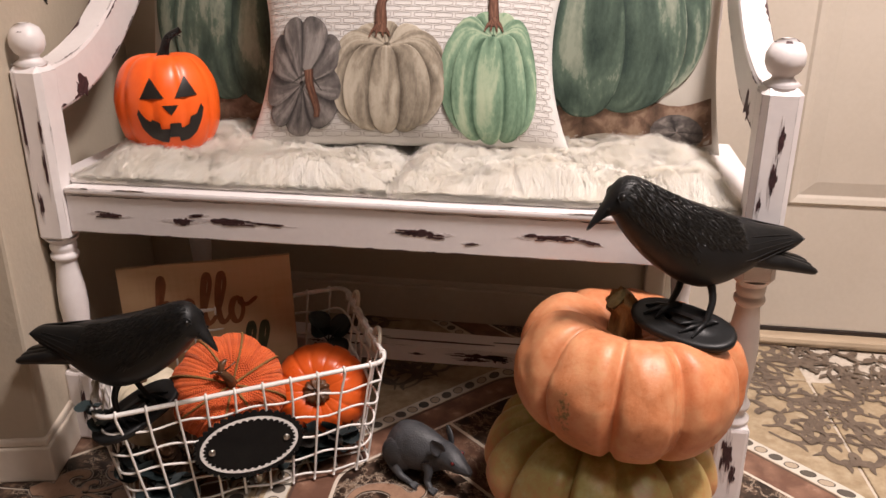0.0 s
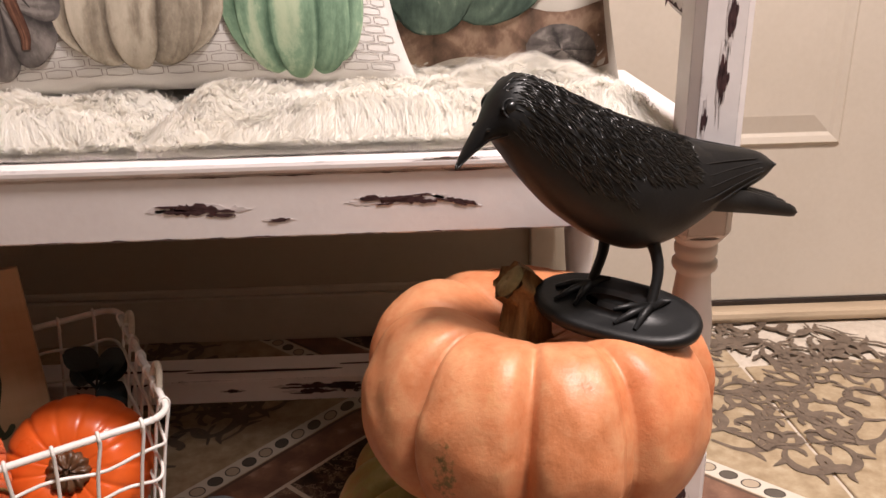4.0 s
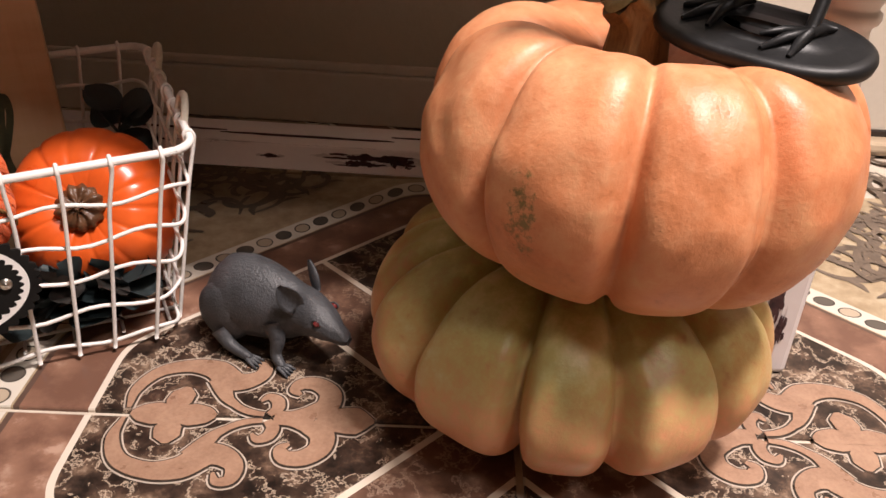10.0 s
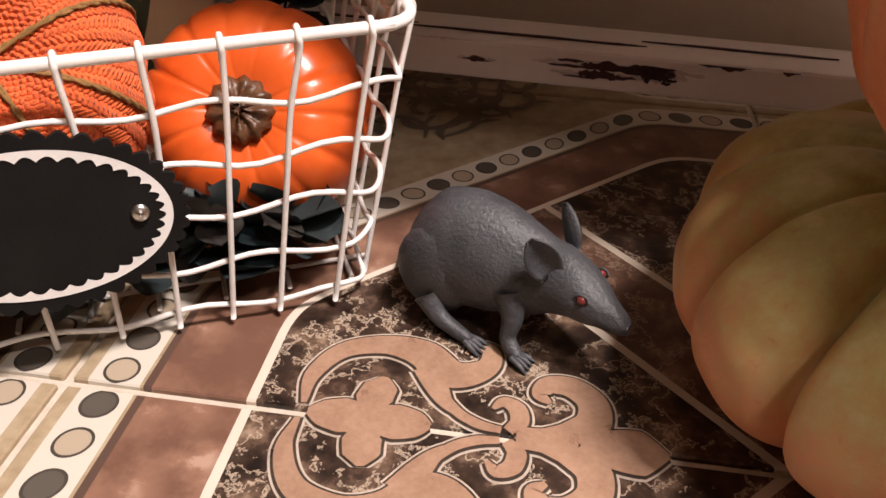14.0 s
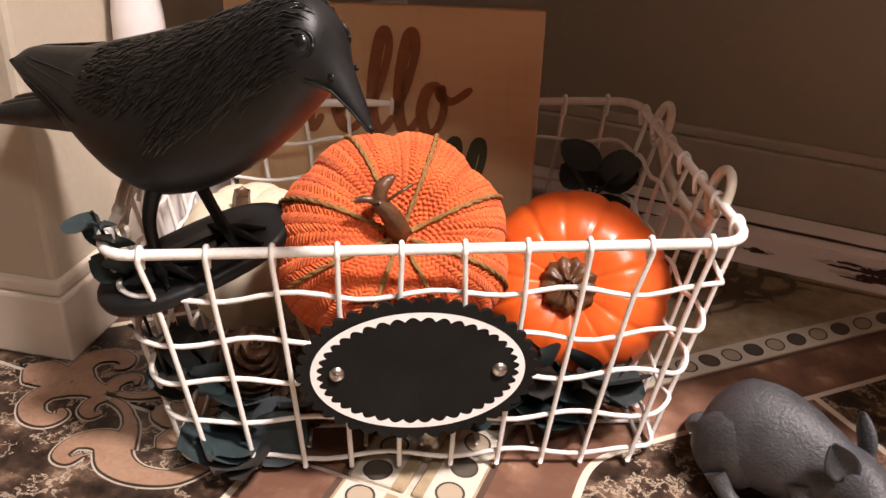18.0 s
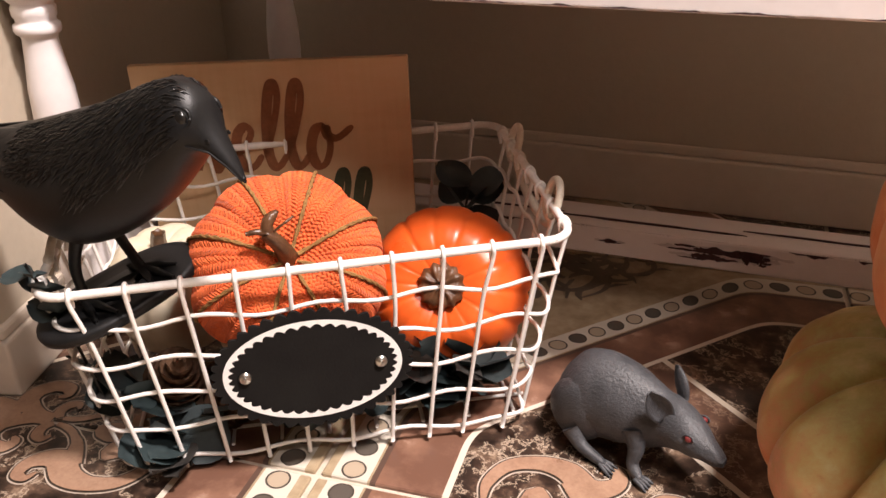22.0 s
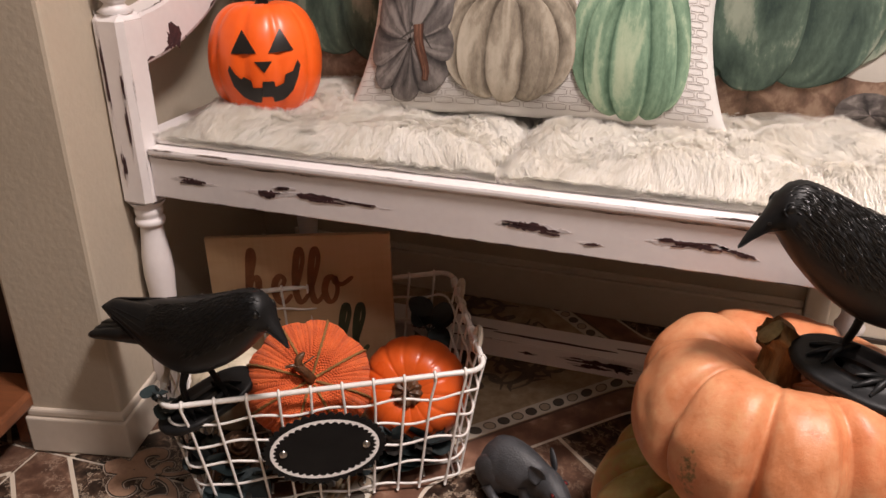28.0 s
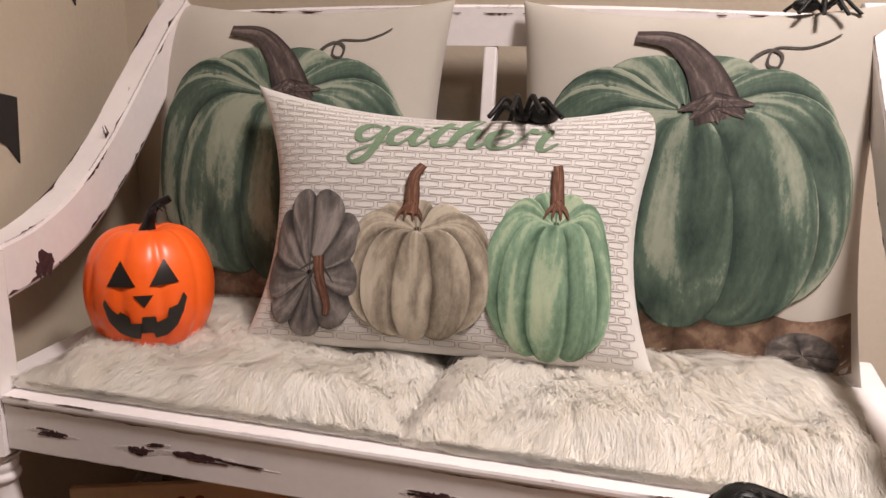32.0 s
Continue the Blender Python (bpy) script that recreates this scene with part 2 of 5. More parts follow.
PEACH = pumpkin_skin("peach_rind", [(0.36, (0.47, 0.165, 0.062)), (0.47, (0.58, 0.222, 0.098)), (0.55, (0.62, 0.27, 0.13)), (0.63, (0.64, 0.32, 0.16)), (0.72, (0.63, 0.38, 0.19))], gloss=0.41, scar=((-0.113, -0.094, -0.010), (0.011, 0.011, 0.030)))
GREEN = pumpkin_skin("green_rind", [(0.38, (0.18, 0.185, 0.055)), (0.48, (0.32, 0.325, 0.105)), (0.56, (0.43, 0.41, 0.155)), (0.68, (0.55, 0.50, 0.25))], ((0.69, 0.325, 0.165), 0.108, 0.205))
DRYSTEM = simple("dry_stem", (0.13, 0.062, 0.02), (0.30, 0.17, 0.06), 40, 0.7, 0.8, 160, distance=0.002, stretch=(2, 2, 0.5))
STEMCUT = simple("cut_stem_end", (0.15, 0.11, 0.04), (0.30, 0.23, 0.10), 90, 0.8, 0.6, 260)


def wood_panel():
    m, n, l, b = material("birch_ply")
    ring = noise_of(n, l, 5, 6, (1.2, 1, 4.5))
    fine = noise_of(n, l, 160, 3, (1, 1, 0.06))
    r = ramp(n, [(0.3, (0.48, 0.30, 0.165)), (0.5, (0.58, 0.395, 0.23)), (0.7, (0.63, 0.445, 0.275))])
    l.new(maths(n, l, "MULTIPLY_ADD", fine.outputs[0], 0.2, maths(n, l, "MULTIPLY", ring.outputs[0], 0.8)), r.inputs[0])
    l.new(r.outputs[0], b.inputs["Base Color"])
    b.inputs["Roughness"].default_value = 0.6
    bump(n, l, b, fine.outputs[0], 0.15, 0.0006)
    return m


PLY = wood_panel()
BRUSHINK = simple("brown_ink", (0.17, 0.055, 0.018), (0.26, 0.095, 0.035), 30, 0.7, 0.1)
GREENINK = simple("green_ink", (0.035, 0.04, 0.02), (0.07, 0.075, 0.035), 30, 0.7, 0.1)


def printed(name, edge, mid, light, streak=9.0, weave=0.25, wash=1.3):
    """A painted pumpkin printed on cloth: each rib runs dark at its seams, with brush streaks along it."""
    m, n, l, b = material(name)
    uv = n.new("ShaderNodeUVMap")
    sep = n.new("ShaderNodeSeparateXYZ")
    l.new(uv.outputs[0], sep.inputs[0])
    f = maths(n, l, "FRACT", sep.outputs[0])
    d = maths(n, l, "ABSOLUTE", maths(n, l, "SUBTRACT", f, 0.5))
    mp, ns = n.new("ShaderNodeMapping"), n.new("ShaderNodeTexNoise")
    mp.inputs["Scale"].default_value = (streak, 0.9, 1)
    ns.inputs["Scale"].default_value, ns.inputs["Detail"].default_value, ns.inputs["Distortion"].default_value = 1.0, 3, 0.7
    l.new(uv.outputs[0], mp.inputs[0])
    l.new(mp.outputs[0], ns.inputs["Vector"])
    dry = noise_of(n, l, 150, 5, (1, 1, 0.45), rough=0.75)
    seam = maths(n, l, "POWER", maths(n, l, "MULTIPLY", d, 2.0), 4.0)
    v = maths(n, l, "MULTIPLY_ADD", seam, -0.42, maths(n, l, "MULTIPLY_ADD", ns.outputs[0], wash, 0.5 - 0.5 * wash))
    v = maths(n, l, "MULTIPLY_ADD", dry.outputs[0], 0.5, maths(n, l, "SUBTRACT", v, 0.25))
    r = ramp(n, [(0.10, edge), (0.36, tuple(0.6 * a + 0.4 * b for a, b in zip(mid, edge))), (0.50, mid), (0.58, tuple(0.5 * (a + b) for a, b in zip(mid, light))), (0.76, light)])
    l.new(v, r.inputs[0])
    l.new(r.outputs[0], b.inputs["Base Color"])
    b.inputs["Roughness"].default_value = 0.85
    w = noise_of(n, l, 900, 2)
    bump(n, l, b, w.outputs[0], weave, 0.0006)
    return m


P_GREEN = printed("print_green", (0.020, 0.040, 0.030), (0.085, 0.128, 0.092), (0.28, 0.31, 0.235), 2.4, wash=2.2)
P_TAUPE = printed("print_taupe", (0.085, 0.065, 0.045), (0.34, 0.29, 0.22), (0.50, 0.44, 0.35), 2.0)
P_MINT = printed("print_mint", (0.045, 0.095, 0.055), (0.19, 0.30, 0.195), (0.40, 0.47, 0.32), 2.0)
P_GREY = printed("print_grey", (0.035, 0.030, 0.029), (0.155, 0.135, 0.125), (0.29, 0.26, 0.24), 2.0)
P_STEM = printed("print_stem", (0.018, 0.012, 0.011), (0.085, 0.06, 0.055), (0.19, 0.15, 0.135), 4)
P_RUST = printed("print_rust", (0.045, 0.015, 0.008), (0.15, 0.065, 0.038), (0.24, 0.12, 0.075), 5)
P_BROWN = printed("print_brown", (0.06, 0.035, 0.022), (0.20, 0.12, 0.08), (0.34, 0.235, 0.165), 3)
WOVEN = simple("woven_cloth", (0.60, 0.57, 0.54), (0.70, 0.675, 0.645), 10, 0.85, 0.5, 700, distance=0.0008, sheen=0.15)
P_LINE = simple("print_line", (0.27, 0.23, 0.21), (0.40, 0.35, 0.32), 60, 0.85, 0)
P_DARKLINE = simple("print_dark_line", (0.035, 0.032, 0.028), (0.07, 0.062, 0.055), 60, 0.85, 0)
P_TEXT = simple("print_text", (0.12, 0.19, 0.115), (0.19, 0.27, 0.17), 40, 0.85, 0.1)

TILE = 0.475
CX, CY, TURN = 0.266, -0.112, 2.6


def floor_print():
    """Glazed tile: four tiles make a medallion with a dotted cream border, a brown band and a dark marble star."""
    m, n, l, b = material("printed_floor_tile")
    tc = n.new("ShaderNodeTexCoord")
    geo = n.new("ShaderNodeNewGeometry")
    mp = n.new("ShaderNodeMapping")
    mp.vector_type = "TEXTURE"
    mp.inputs["Location"].default_value = (CX, CY, 0)
    mp.inputs["Rotation"].default_value = (0, 0, radians(TURN))
    l.new(geo.outputs["Position"], mp.inputs[0])
    sep = n.new("ShaderNodeSeparateXYZ")
    l.new(mp.outputs[0], sep.inputs[0])
    M = lambda op, a, b2=None, c=None: maths(n, l, op, a, b2, c)
    u = M("SUBTRACT", M("FLOORED_MODULO", M("ADD", sep.outputs[0], TILE), 2 * TILE), TILE)
    v = M("SUBTRACT", M("FLOORED_MODULO", M("ADD", sep.outputs[1], TILE), 2 * TILE), TILE)
    # distance to the medallion's eight soft-cornered sides
    au, av = M("ABSOLUTE", u), M("ABSOLUTE", v)
    R = M("MULTIPLY", M("SMOOTH_MAX", M("MAXIMUM", au, av), M("MULTIPLY", M("ADD", au, av), 0.795), 0.03), 0.947)

    def band(lo, hi, src):
        return M("MULTIPLY", M("GREATER_THAN", src, lo), M("LESS_THAN", src, hi))

    ang = M("MULTIPLY", M("ARCTAN2", v, u), 96 / (2 * math.pi))
    s = M("MULTIPLY", M("SUBTRACT", M("FRACT", M("ADD", ang, 96.0)), 0.5), 2 * math.pi * 0.4225 / 96)
    q = M("SUBTRACT", R, 0.4225)
    d = M("SQRT", M("ADD", M("MULTIPLY", s, s), M("MULTIPLY", q, q)))
    odd = M("FLOORED_MODULO", M("FLOOR", M("ADD", ang, 96.0)), 2.0)
    big, mid, vein = noise_of(n, l, 8, 6, coord="Object"), noise_of(n, l, 38, 6, coord="Object", rough=0.65), noise_of(n, l, 16, 8, coord="Object", rough=0.7)
    for k in (big, mid, vein):
        l.new(geo.outputs["Position"], k.inputs["Vector"])
    cream = ramp(n, [(0.3, (0.27, 0.195, 0.115)), (0.55, (0.40, 0.31, 0.20)), (0.75, (0.49, 0.41, 0.29))])
    l.new(mid.outputs[0], cream.inputs[0])
    brown = ramp(n, [(0.35, (0.15, 0.075, 0.05)), (0.55, (0.25, 0.135, 0.09)), (0.66, (0.40, 0.26, 0.19))])
    cells = n.new("ShaderNodeTexVoronoi")
    cells.feature, cells.inputs["Scale"].default_value = "SMOOTH_F1", 34
    cells.inputs["Smoothness"].default_value = 0.6
    wob = n.new("ShaderNodeVectorMath")
    wob.operation = "MULTIPLY_ADD"
    l.new(mid.outputs["Color"], wob.inputs[0])
    wob.inputs[1].default_value = (0.03, 0.03, 0)
    l.new(geo.outputs["Position"], wob.inputs[2])
    l.new(wob.outputs[0], cells.inputs["Vector"])
    l.new(M("MULTIPLY_ADD", M("SUBTRACT", 0.45, cells.outputs["Distance"]), 0.42, M("MULTIPLY_ADD", big.outputs[0], 0.35, M("MULTIPLY", mid.outputs[0], 0.6))), brown.inputs[0])
    dark = ramp(n, [(0.36, (0.012, 0.008, 0.006)), (0.50, (0.045, 0.027, 0.019)), (0.60, (0.13, 0.082, 0.055)), (0.70, (0.30, 0.215, 0.15))])
    l.new(mid.outputs[0], dark.inputs[0])
    line = M("LESS_THAN", M("ABSOLUTE", M("SUBTRACT", vein.outputs[0], 0.5)), 0.009)
    darkv = mixc(n, l, M("MULTIPLY", line, 0.7), dark.outputs[0], (0.5, 0.4, 0.3))
    col = cream.outputs[0]
    col = mixc(n, l, band(0.407, 0.438, R), col, (0.60, 0.55, 0.47))
    dot = mixc(n, l, odd, (0.10, 0.085, 0.07), (0.42, 0.34, 0.25))
    rim = M("LESS_THAN", d, 0.0105)
    col = mixc(n, l, rim, col, (0.06, 0.05, 0.04))
    col = mixc(n, l, M("LESS_THAN", d, 0.0088), col, dot)
    col = mixc(n, l, M("LESS_THAN", R, 0.405), col, brown.outputs[0])
    col = mixc(n, l, band(0.400, 0.405, R), col, (0.10, 0.06, 0.045))
    R2 = M("MULTIPLY", R, 0.985)
    col = mixc(n, l, M("LESS_THAN", R2, 0.3395), col, (0.62, 0.54, 0.45))
    col = mixc(n, l, M("LESS_THAN", R2, 0.334), col, darkv)
    # star lines between the petals
    e = M("MULTIPLY", M("SUBTRACT", M("ABSOLUTE", M("SUBTRACT", au, av)), 0.055), 0.707)
    lines = M("MULTIPLY", M("LESS_THAN", M("ABSOLUTE", e), 0.0032), M("LESS_THAN", R2, 0.338))
    col = mixc(n, l, M("MULTIPLY", M("LESS_THAN", e, 0.0), M("LESS_THAN", R2, 0.334)), col, mixc(n, l, 0.5, darkv, brown.outputs[0]))
    col = mixc(n, l, lines, col, (0.62, 0.54, 0.44))
    l.new(col, b.inputs["Base Color"])
    l.new(M("MULTIPLY_ADD", mid.outputs[0], 0.2, 0.22), b.inputs["Roughness"])
    b.inputs["Specular IOR Level"].default_value = 0.4
    bump(n, l, b, mid.outputs[0], 0.05, 0.001)
    return m


FLOORTILE = floor_print()
SCROLL = simple("printed_scroll", (0.25, 0.145, 0.095), (0.36, 0.225, 0.15), 40, 0.3, 0.03)
SCROLLDARK = simple("printed_scroll_dark", (0.085, 0.062, 0.046), (0.17, 0.128, 0.095), 40, 0.3, 0.03)
SCROLLPALE = simple("printed_scroll_pale", (0.36, 0.30, 0.24), (0.5, 0.43, 0.36), 40, 0.3, 0.03)
SCROLLEDGE = simple("printed_scroll_edge", (0.03, 0.02, 0.015), (0.06, 0.045, 0.035), 40, 0.3, 0.03)


# ---- mesh tools ----
def link(name, verts, faces, mat, parent=None, label="", smooth=True, uv=None, slots=None):
    me = bpy.data.meshes.new(name)
    me.from_pydata([tuple(map(float, v)) for v in verts], [], [tuple(map(int, f)) for f in faces])
    for m in (mat if isinstance(mat, (list, tuple)) else [mat]):
        me.materials.append(m)
    if uv is not None:
        layer = me.uv_layers.new(name="UVMap")
        for loop in me.loops:
            layer.data[loop.index].uv = uv[loop.vertex_index]
    if slots is not None:
        me.polygons.foreach_set("material_index", slots)
    if smooth:
        me.polygons.foreach_set("use_smooth", [True] * len(me.polygons))
    me.update()
    ob = new(name, me)
    if parent is not None:
        ob.parent = parent
    if label:
        ob["label"] = label
    return ob


def part(name, geo, mat, parent, label="", smooth=True, at=None, uv=None):
    ob = link(name, geo[0], geo[1], mat, parent, label, smooth, uv)
    if at is not None:
        ob.matrix_basis = at
    return ob


def thing(name, at, label, category, group="", kind=""):
    ob = new(name)
    ob.empty_display_size = 0.02
    ob.matrix_basis = at
    return tagged(ob, label, category, group, kind)


def join(*geos):
    v, f = [], []
    for g in geos:
        k = len(v)
        v.extend(g[0])
        f.extend([tuple(i + k for i in q) for q in g[1]])
    return v, f


def moved(geo, m):
    return [tuple(m @ Vector(p)) for p in geo[0]], geo[1]


def sheet(P, close_u=False, close_v=False):
    """Faces over a grid of places P[i][j]."""
    P = np.asarray(P, float)
    nu, nv = P.shape[:2]
    f = []
    for i in range(nu if close_u else nu - 1):
        for j in range(nv if close_v else nv - 1):
            a, b = (i + 1) % nu, (j + 1) % nv
            f.append((i * nv + j, a * nv + j, a * nv + b, i * nv + b))
    return [tuple(p) for p in P.reshape(-1, 3)], f


def capped(rings):
    """A skin over closed rings, with both ends closed."""
    v, f = sheet(rings, False, True)
    n = len(rings[0])
    k = len(v)
    v.append(tuple(np.mean(rings[0], 0)))
    v.append(tuple(np.mean(rings[-1], 0)))
    last = (len(rings) - 1) * n
    f += [(k, (j + 1) % n, j) for j in range(n)] + [(k + 1, last + j, last + (j + 1) % n) for j in range(n)]
    return v, [q[::-1] for q in f]


def tube(pts, rad, n=8, flat=1.0):
    pts = [Vector(p) for p in pts]
    rads = rad if isinstance(rad, (list, tuple, np.ndarray)) else [rad] * len(pts)
    rings, ref = [], Vector((0.13, 0.21, 1)).normalized()
    for i, p in enumerate(pts):
        d = (pts[min(i + 1, len(pts) - 1)] - pts[max(i - 1, 0)]).normalized()
        if abs(d.dot(ref)) > 0.98:
            ref = Vector((1, 0.1, 0.05)).normalized()
        a = (ref - d * ref.dot(d)).normalized()
        ref = a
        b = d.cross(a)
        rings.append([tuple(p + (a * math.cos(t) + b * flat * math.sin(t)) * rads[i]) for t in np.linspace(0, 2 * math.pi, n, endpoint=False)])
    return capped(rings)


def spline(pts, n=8):
    """Points along a smooth curve through pts."""
    P = [np.array(p, float) for p in pts]
    P = [2 * P[0] - P[1], *P, 2 * P[-1] - P[-2]]
    out = []
    for i in range(1, len(P) - 2):
        for t in np.linspace(0, 1, n, endpoint=False):
            a, b, c, d = P[i - 1: i + 3]
            out.append(0.5 * (2 * b + (c - a) * t + (2 * a - 5 * b + 4 * c - d) * t * t + (3 * b - a - 3 * c + d) * t ** 3))
    out.append(P[-2])
    return [tuple(p) for p in out]


def lathe(profile, n=24):
    """profile: (radius, height) from below."""
    return capped([[(r * math.cos(t), r * math.sin(t), z) for t in np.linspace(0, 2 * math.pi, n, endpoint=False)] for r, z in profile])


def ball(r, n=10, sx=1, sy=1, sz=1):
    return lathe_scaled([(r * math.sin(a), -r * math.cos(a)) for a in np.linspace(0.15, math.pi - 0.15, n)], n * 2, sx, sy, sz)


def lathe_scaled(profile, n, sx, sy, sz):
    v, f = lathe(profile, n)
    return [(x * sx, y * sy, z * sz) for x, y, z in v], f


def box(sx, sy, sz, bev=0.003, seg=2):
    bm = bmesh.new()
    bmesh.ops.create_cube(bm, size=1)
    bmesh.ops.scale(bm, vec=(sx, sy, sz), verts=bm.verts)
    if bev:
        bmesh.ops.bevel(bm, geom=bm.edges[:], offset=bev, segments=seg, affect="EDGES", profile=0.5)
    bm.verts.index_update()
    v, f = [tuple(p.co) for p in bm.verts], [tuple(p.index for p in q.verts) for q in bm.faces]
    bm.free()
    return v, f


def block(name, lo, hi, mat, parent, label="", bev=0.003):
    """A bevelled block between two corners."""
    c = [(a + b) / 2 for a, b in zip(lo, hi)]
    return part(name, moved(box(*[b - a for a, b in zip(lo, hi)], bev), Matrix.Translation(c)), mat, parent, label, smooth=False)


def setting(name, lo, hi, mat, label, at=None, bev=0.0):
    c = Vector([(a + b) / 2 for a, b in zip(lo, hi)])
    ob = link(name, *moved(box(*[b - a for a, b in zip(lo, hi)], bev), Matrix.Translation(c)), mat, None, "", False)
    if at is not None:
        ob.matrix_basis = at
    return tagged(ob, label, name.split("_")[0], kind="structure")


def extrude(outline, depth):
    """A flat plate in x, z with a given outline, its front at y=0."""
    n = len(outline)
    v = [(x, 0, z) for x, z in outline] + [(x, depth, z) for x, z in outline]
    f = [tuple(range(n)), tuple(range(2 * n - 1, n - 1, -1))] + [(i + n, (i + 1) % n + n, (i + 1) % n, i) for i in range(n)]
    return v, f


# cursive letters as pen strokes, x-height 1
SCRIPT = {
    "h": ([(0, .3), (.22, 1.0), (.40, 1.65), (.36, 1.95), (.24, 1.8), (.13, 1.0), (.03, .0)], [(.06, .25), (.2, .78), (.38, .98), (.46, .8), (.40, .2), (.50, .0), (.70, .28)]),
    "e": ([(0, .3), (.25, .52), (.44, .84), (.30, 1.0), (.10, .78), (.05, .38), (.2, .04), (.42, .05), (.66, .32)],),
    "l": ([(0, .3), (.24, .9), (.43, 1.55), (.41, 1.93), (.27, 1.83), (.13, 1.2), (.08, .45), (.18, .04), (.34, .06), (.54, .32)],),
    "o": ([(.42, .95), (.17, .86), (.03, .42), (.14, .03), (.36, .08), (.50, .5), (.42, .94), (.46, .72), (.70, .66), (1.08, .92)],),
    "g": ([(.52, .88), (.27, 1.0), (.05, .66), (.10, .2), (.30, .16), (.48, .55), (.57, .98), (.52, .1), (.40, -.62), (.14, -.88), (.0, -.62), (.22, -.28), (.74, .2)],),
    "a": ([(.52, .9), (.27, 1.0), (.05, .6), (.08, .1), (.28, .05), (.46, .5), (.56, .96), (.50, .3), (.60, .02), (.80, .28)],),
    "t": ([(0, .25), (.22, .95), (.36, 1.5), (.20, .6), (.22, .07), (.40, .05), (.58, .3)], [(.04, 1.06), (.3, 1.12), (.58, 1.08)]),
    "r": ([(0, .3), (.15, .85), (.2, 1.08), (.32, .9), (.56, .96), (.50, .6), (.48, .15), (.6, .0), (.82, .34)],),
}


def pen(ch, x, z, sx, sz, thick, thin, lean=0.0):
    """The strokes of one letter, broad on the way down: left edge, middle and right edge in x, z."""
    out = []
    for pts in SCRIPT[ch]:
        P = np.array(spline([(x + sx * (u + lean * v), z + sz * v, 0) for u, v in pts], 8))[:, :2]
        d = np.gradient(P, axis=0)
        d /= np.linalg.norm(d, axis=1, keepdims=True) + 1e-9
        w = thin + (thick - thin) * np.clip(.25 - d[:, 1] * 1.1, 0, 1)
        w = np.convolve(np.r_[w[:1], w[:1], w, w[-1:], w[-1:]], np.ones(5) / 5, "valid")
        w[:2] *= (.45, .8)
        w[-2:] *= (.8, .45)
        n = np.c_[-d[:, 1], d[:, 0]] * w[:, None] / 2
        out.append((P + n, P, P - n))
    return out


# ---- room ----
BACK = 0.54
floor = setting("floor", (-2.4, -5.5, -0.10), (3.2, 0.60, -0.004), GROUT, "printed ceramic tile floor with dotted medallions and pale joints")
setting("wall_back", (-0.9, BACK, 0), (0.50, BACK + 0.12, CEILING), WALL, "beige painted plaster wall behind the bench")
setting("wall_back_right", (1.42, BACK, 0), (3.2, BACK + 0.12, CEILING), WALL, "beige painted plaster wall beside the door")
setting("wall_over_door", (0.50, BACK, 2.04), (1.42, BACK + 0.12, CEILING), WALL, "beige painted plaster wall over the door")
LEFT = pose(-0.544, -0.119, 0, 0, 0, 13)
setting("wall_left", (-0.142, 0.0, 0), (0.0, 0.72, CEILING), WALL, "beige plaster wall end with a rounded corner beside the bench", LEFT, 0.006)
setting("baseboard_left", (-0.150, -0.009, 0), (0.008, 0.66, 0.062), TRIM, "cream painted baseboard round the wall end", LEFT, 0.003)
setting("baseboard_left_cap", (-0.147, -0.006, 0.062), (0.005, 0.66, 0.076), TRIM, "cream moulded cap of the baseboard", LEFT, 0.004)
setting("door_casing", (0.407, BACK - 0.017, 0), (0.449, BACK, 2.08), TRIM, "cream painted casing board beside the door", None, 0.004)
setting("baseboard_back", (-0.62, BACK - 0.013, 0), (0.405, BACK, 0.08), TRIM, "cream painted baseboard below the back wall", None, 0.003)
setting("baseboard_back_cap", (-0.62, BACK - 0.008, 0.08), (0.405, BACK, 0.095), TRIM, "cream moulded cap of the back baseboard", None, 0.004)
setting("wall_far_left", (-2.4, -5.5, 0), (-2.3, 0.6, CEILING), WALL, "beige painted wall of the next room")
setting("wall_far_back", (-2.4, 0.55, 0), (-0.9, 0.65, CEILING), WALL, "beige painted wall of the next room")
# unseen wall, set this far off so that less light bounces under the bench
setting("wall_right", (3.2, -5.5, 0), (3.3, 0.66, CEILING), WALL, "beige painted wall closing the entry, unseen and set far to the right")
setting("wall_front", (-2.4, -5.6, 0), (3.3, -5.5, CEILING), WALL, "beige painted wall behind the viewer")
setting("ceiling", (-2.4, -5.6, CEILING), (3.3, 0.66, CEILING + 0.1), CEIL, "plain white ceiling")
door = thing("door_1", pose(0.50, BACK + 0.012, 0), "closed cream painted panel door with raised mouldings", "door", kind="structure")
block("door_slab", (0.0, 0.006, 0.029), (0.90, 0.046, 2.03), DOOR, door, "", 0.002)
block("threshold", (-0.02, -0.03, 0.0), (0.92, 0.05, 0.021), THRESH, door, "worn pale wooden threshold", 0.009)
block("door_sweep", (0.0, 0.001, 0.021), (0.90, 0.006, 0.030), DARKWOOD, door, "dark weather strip", 0.001)
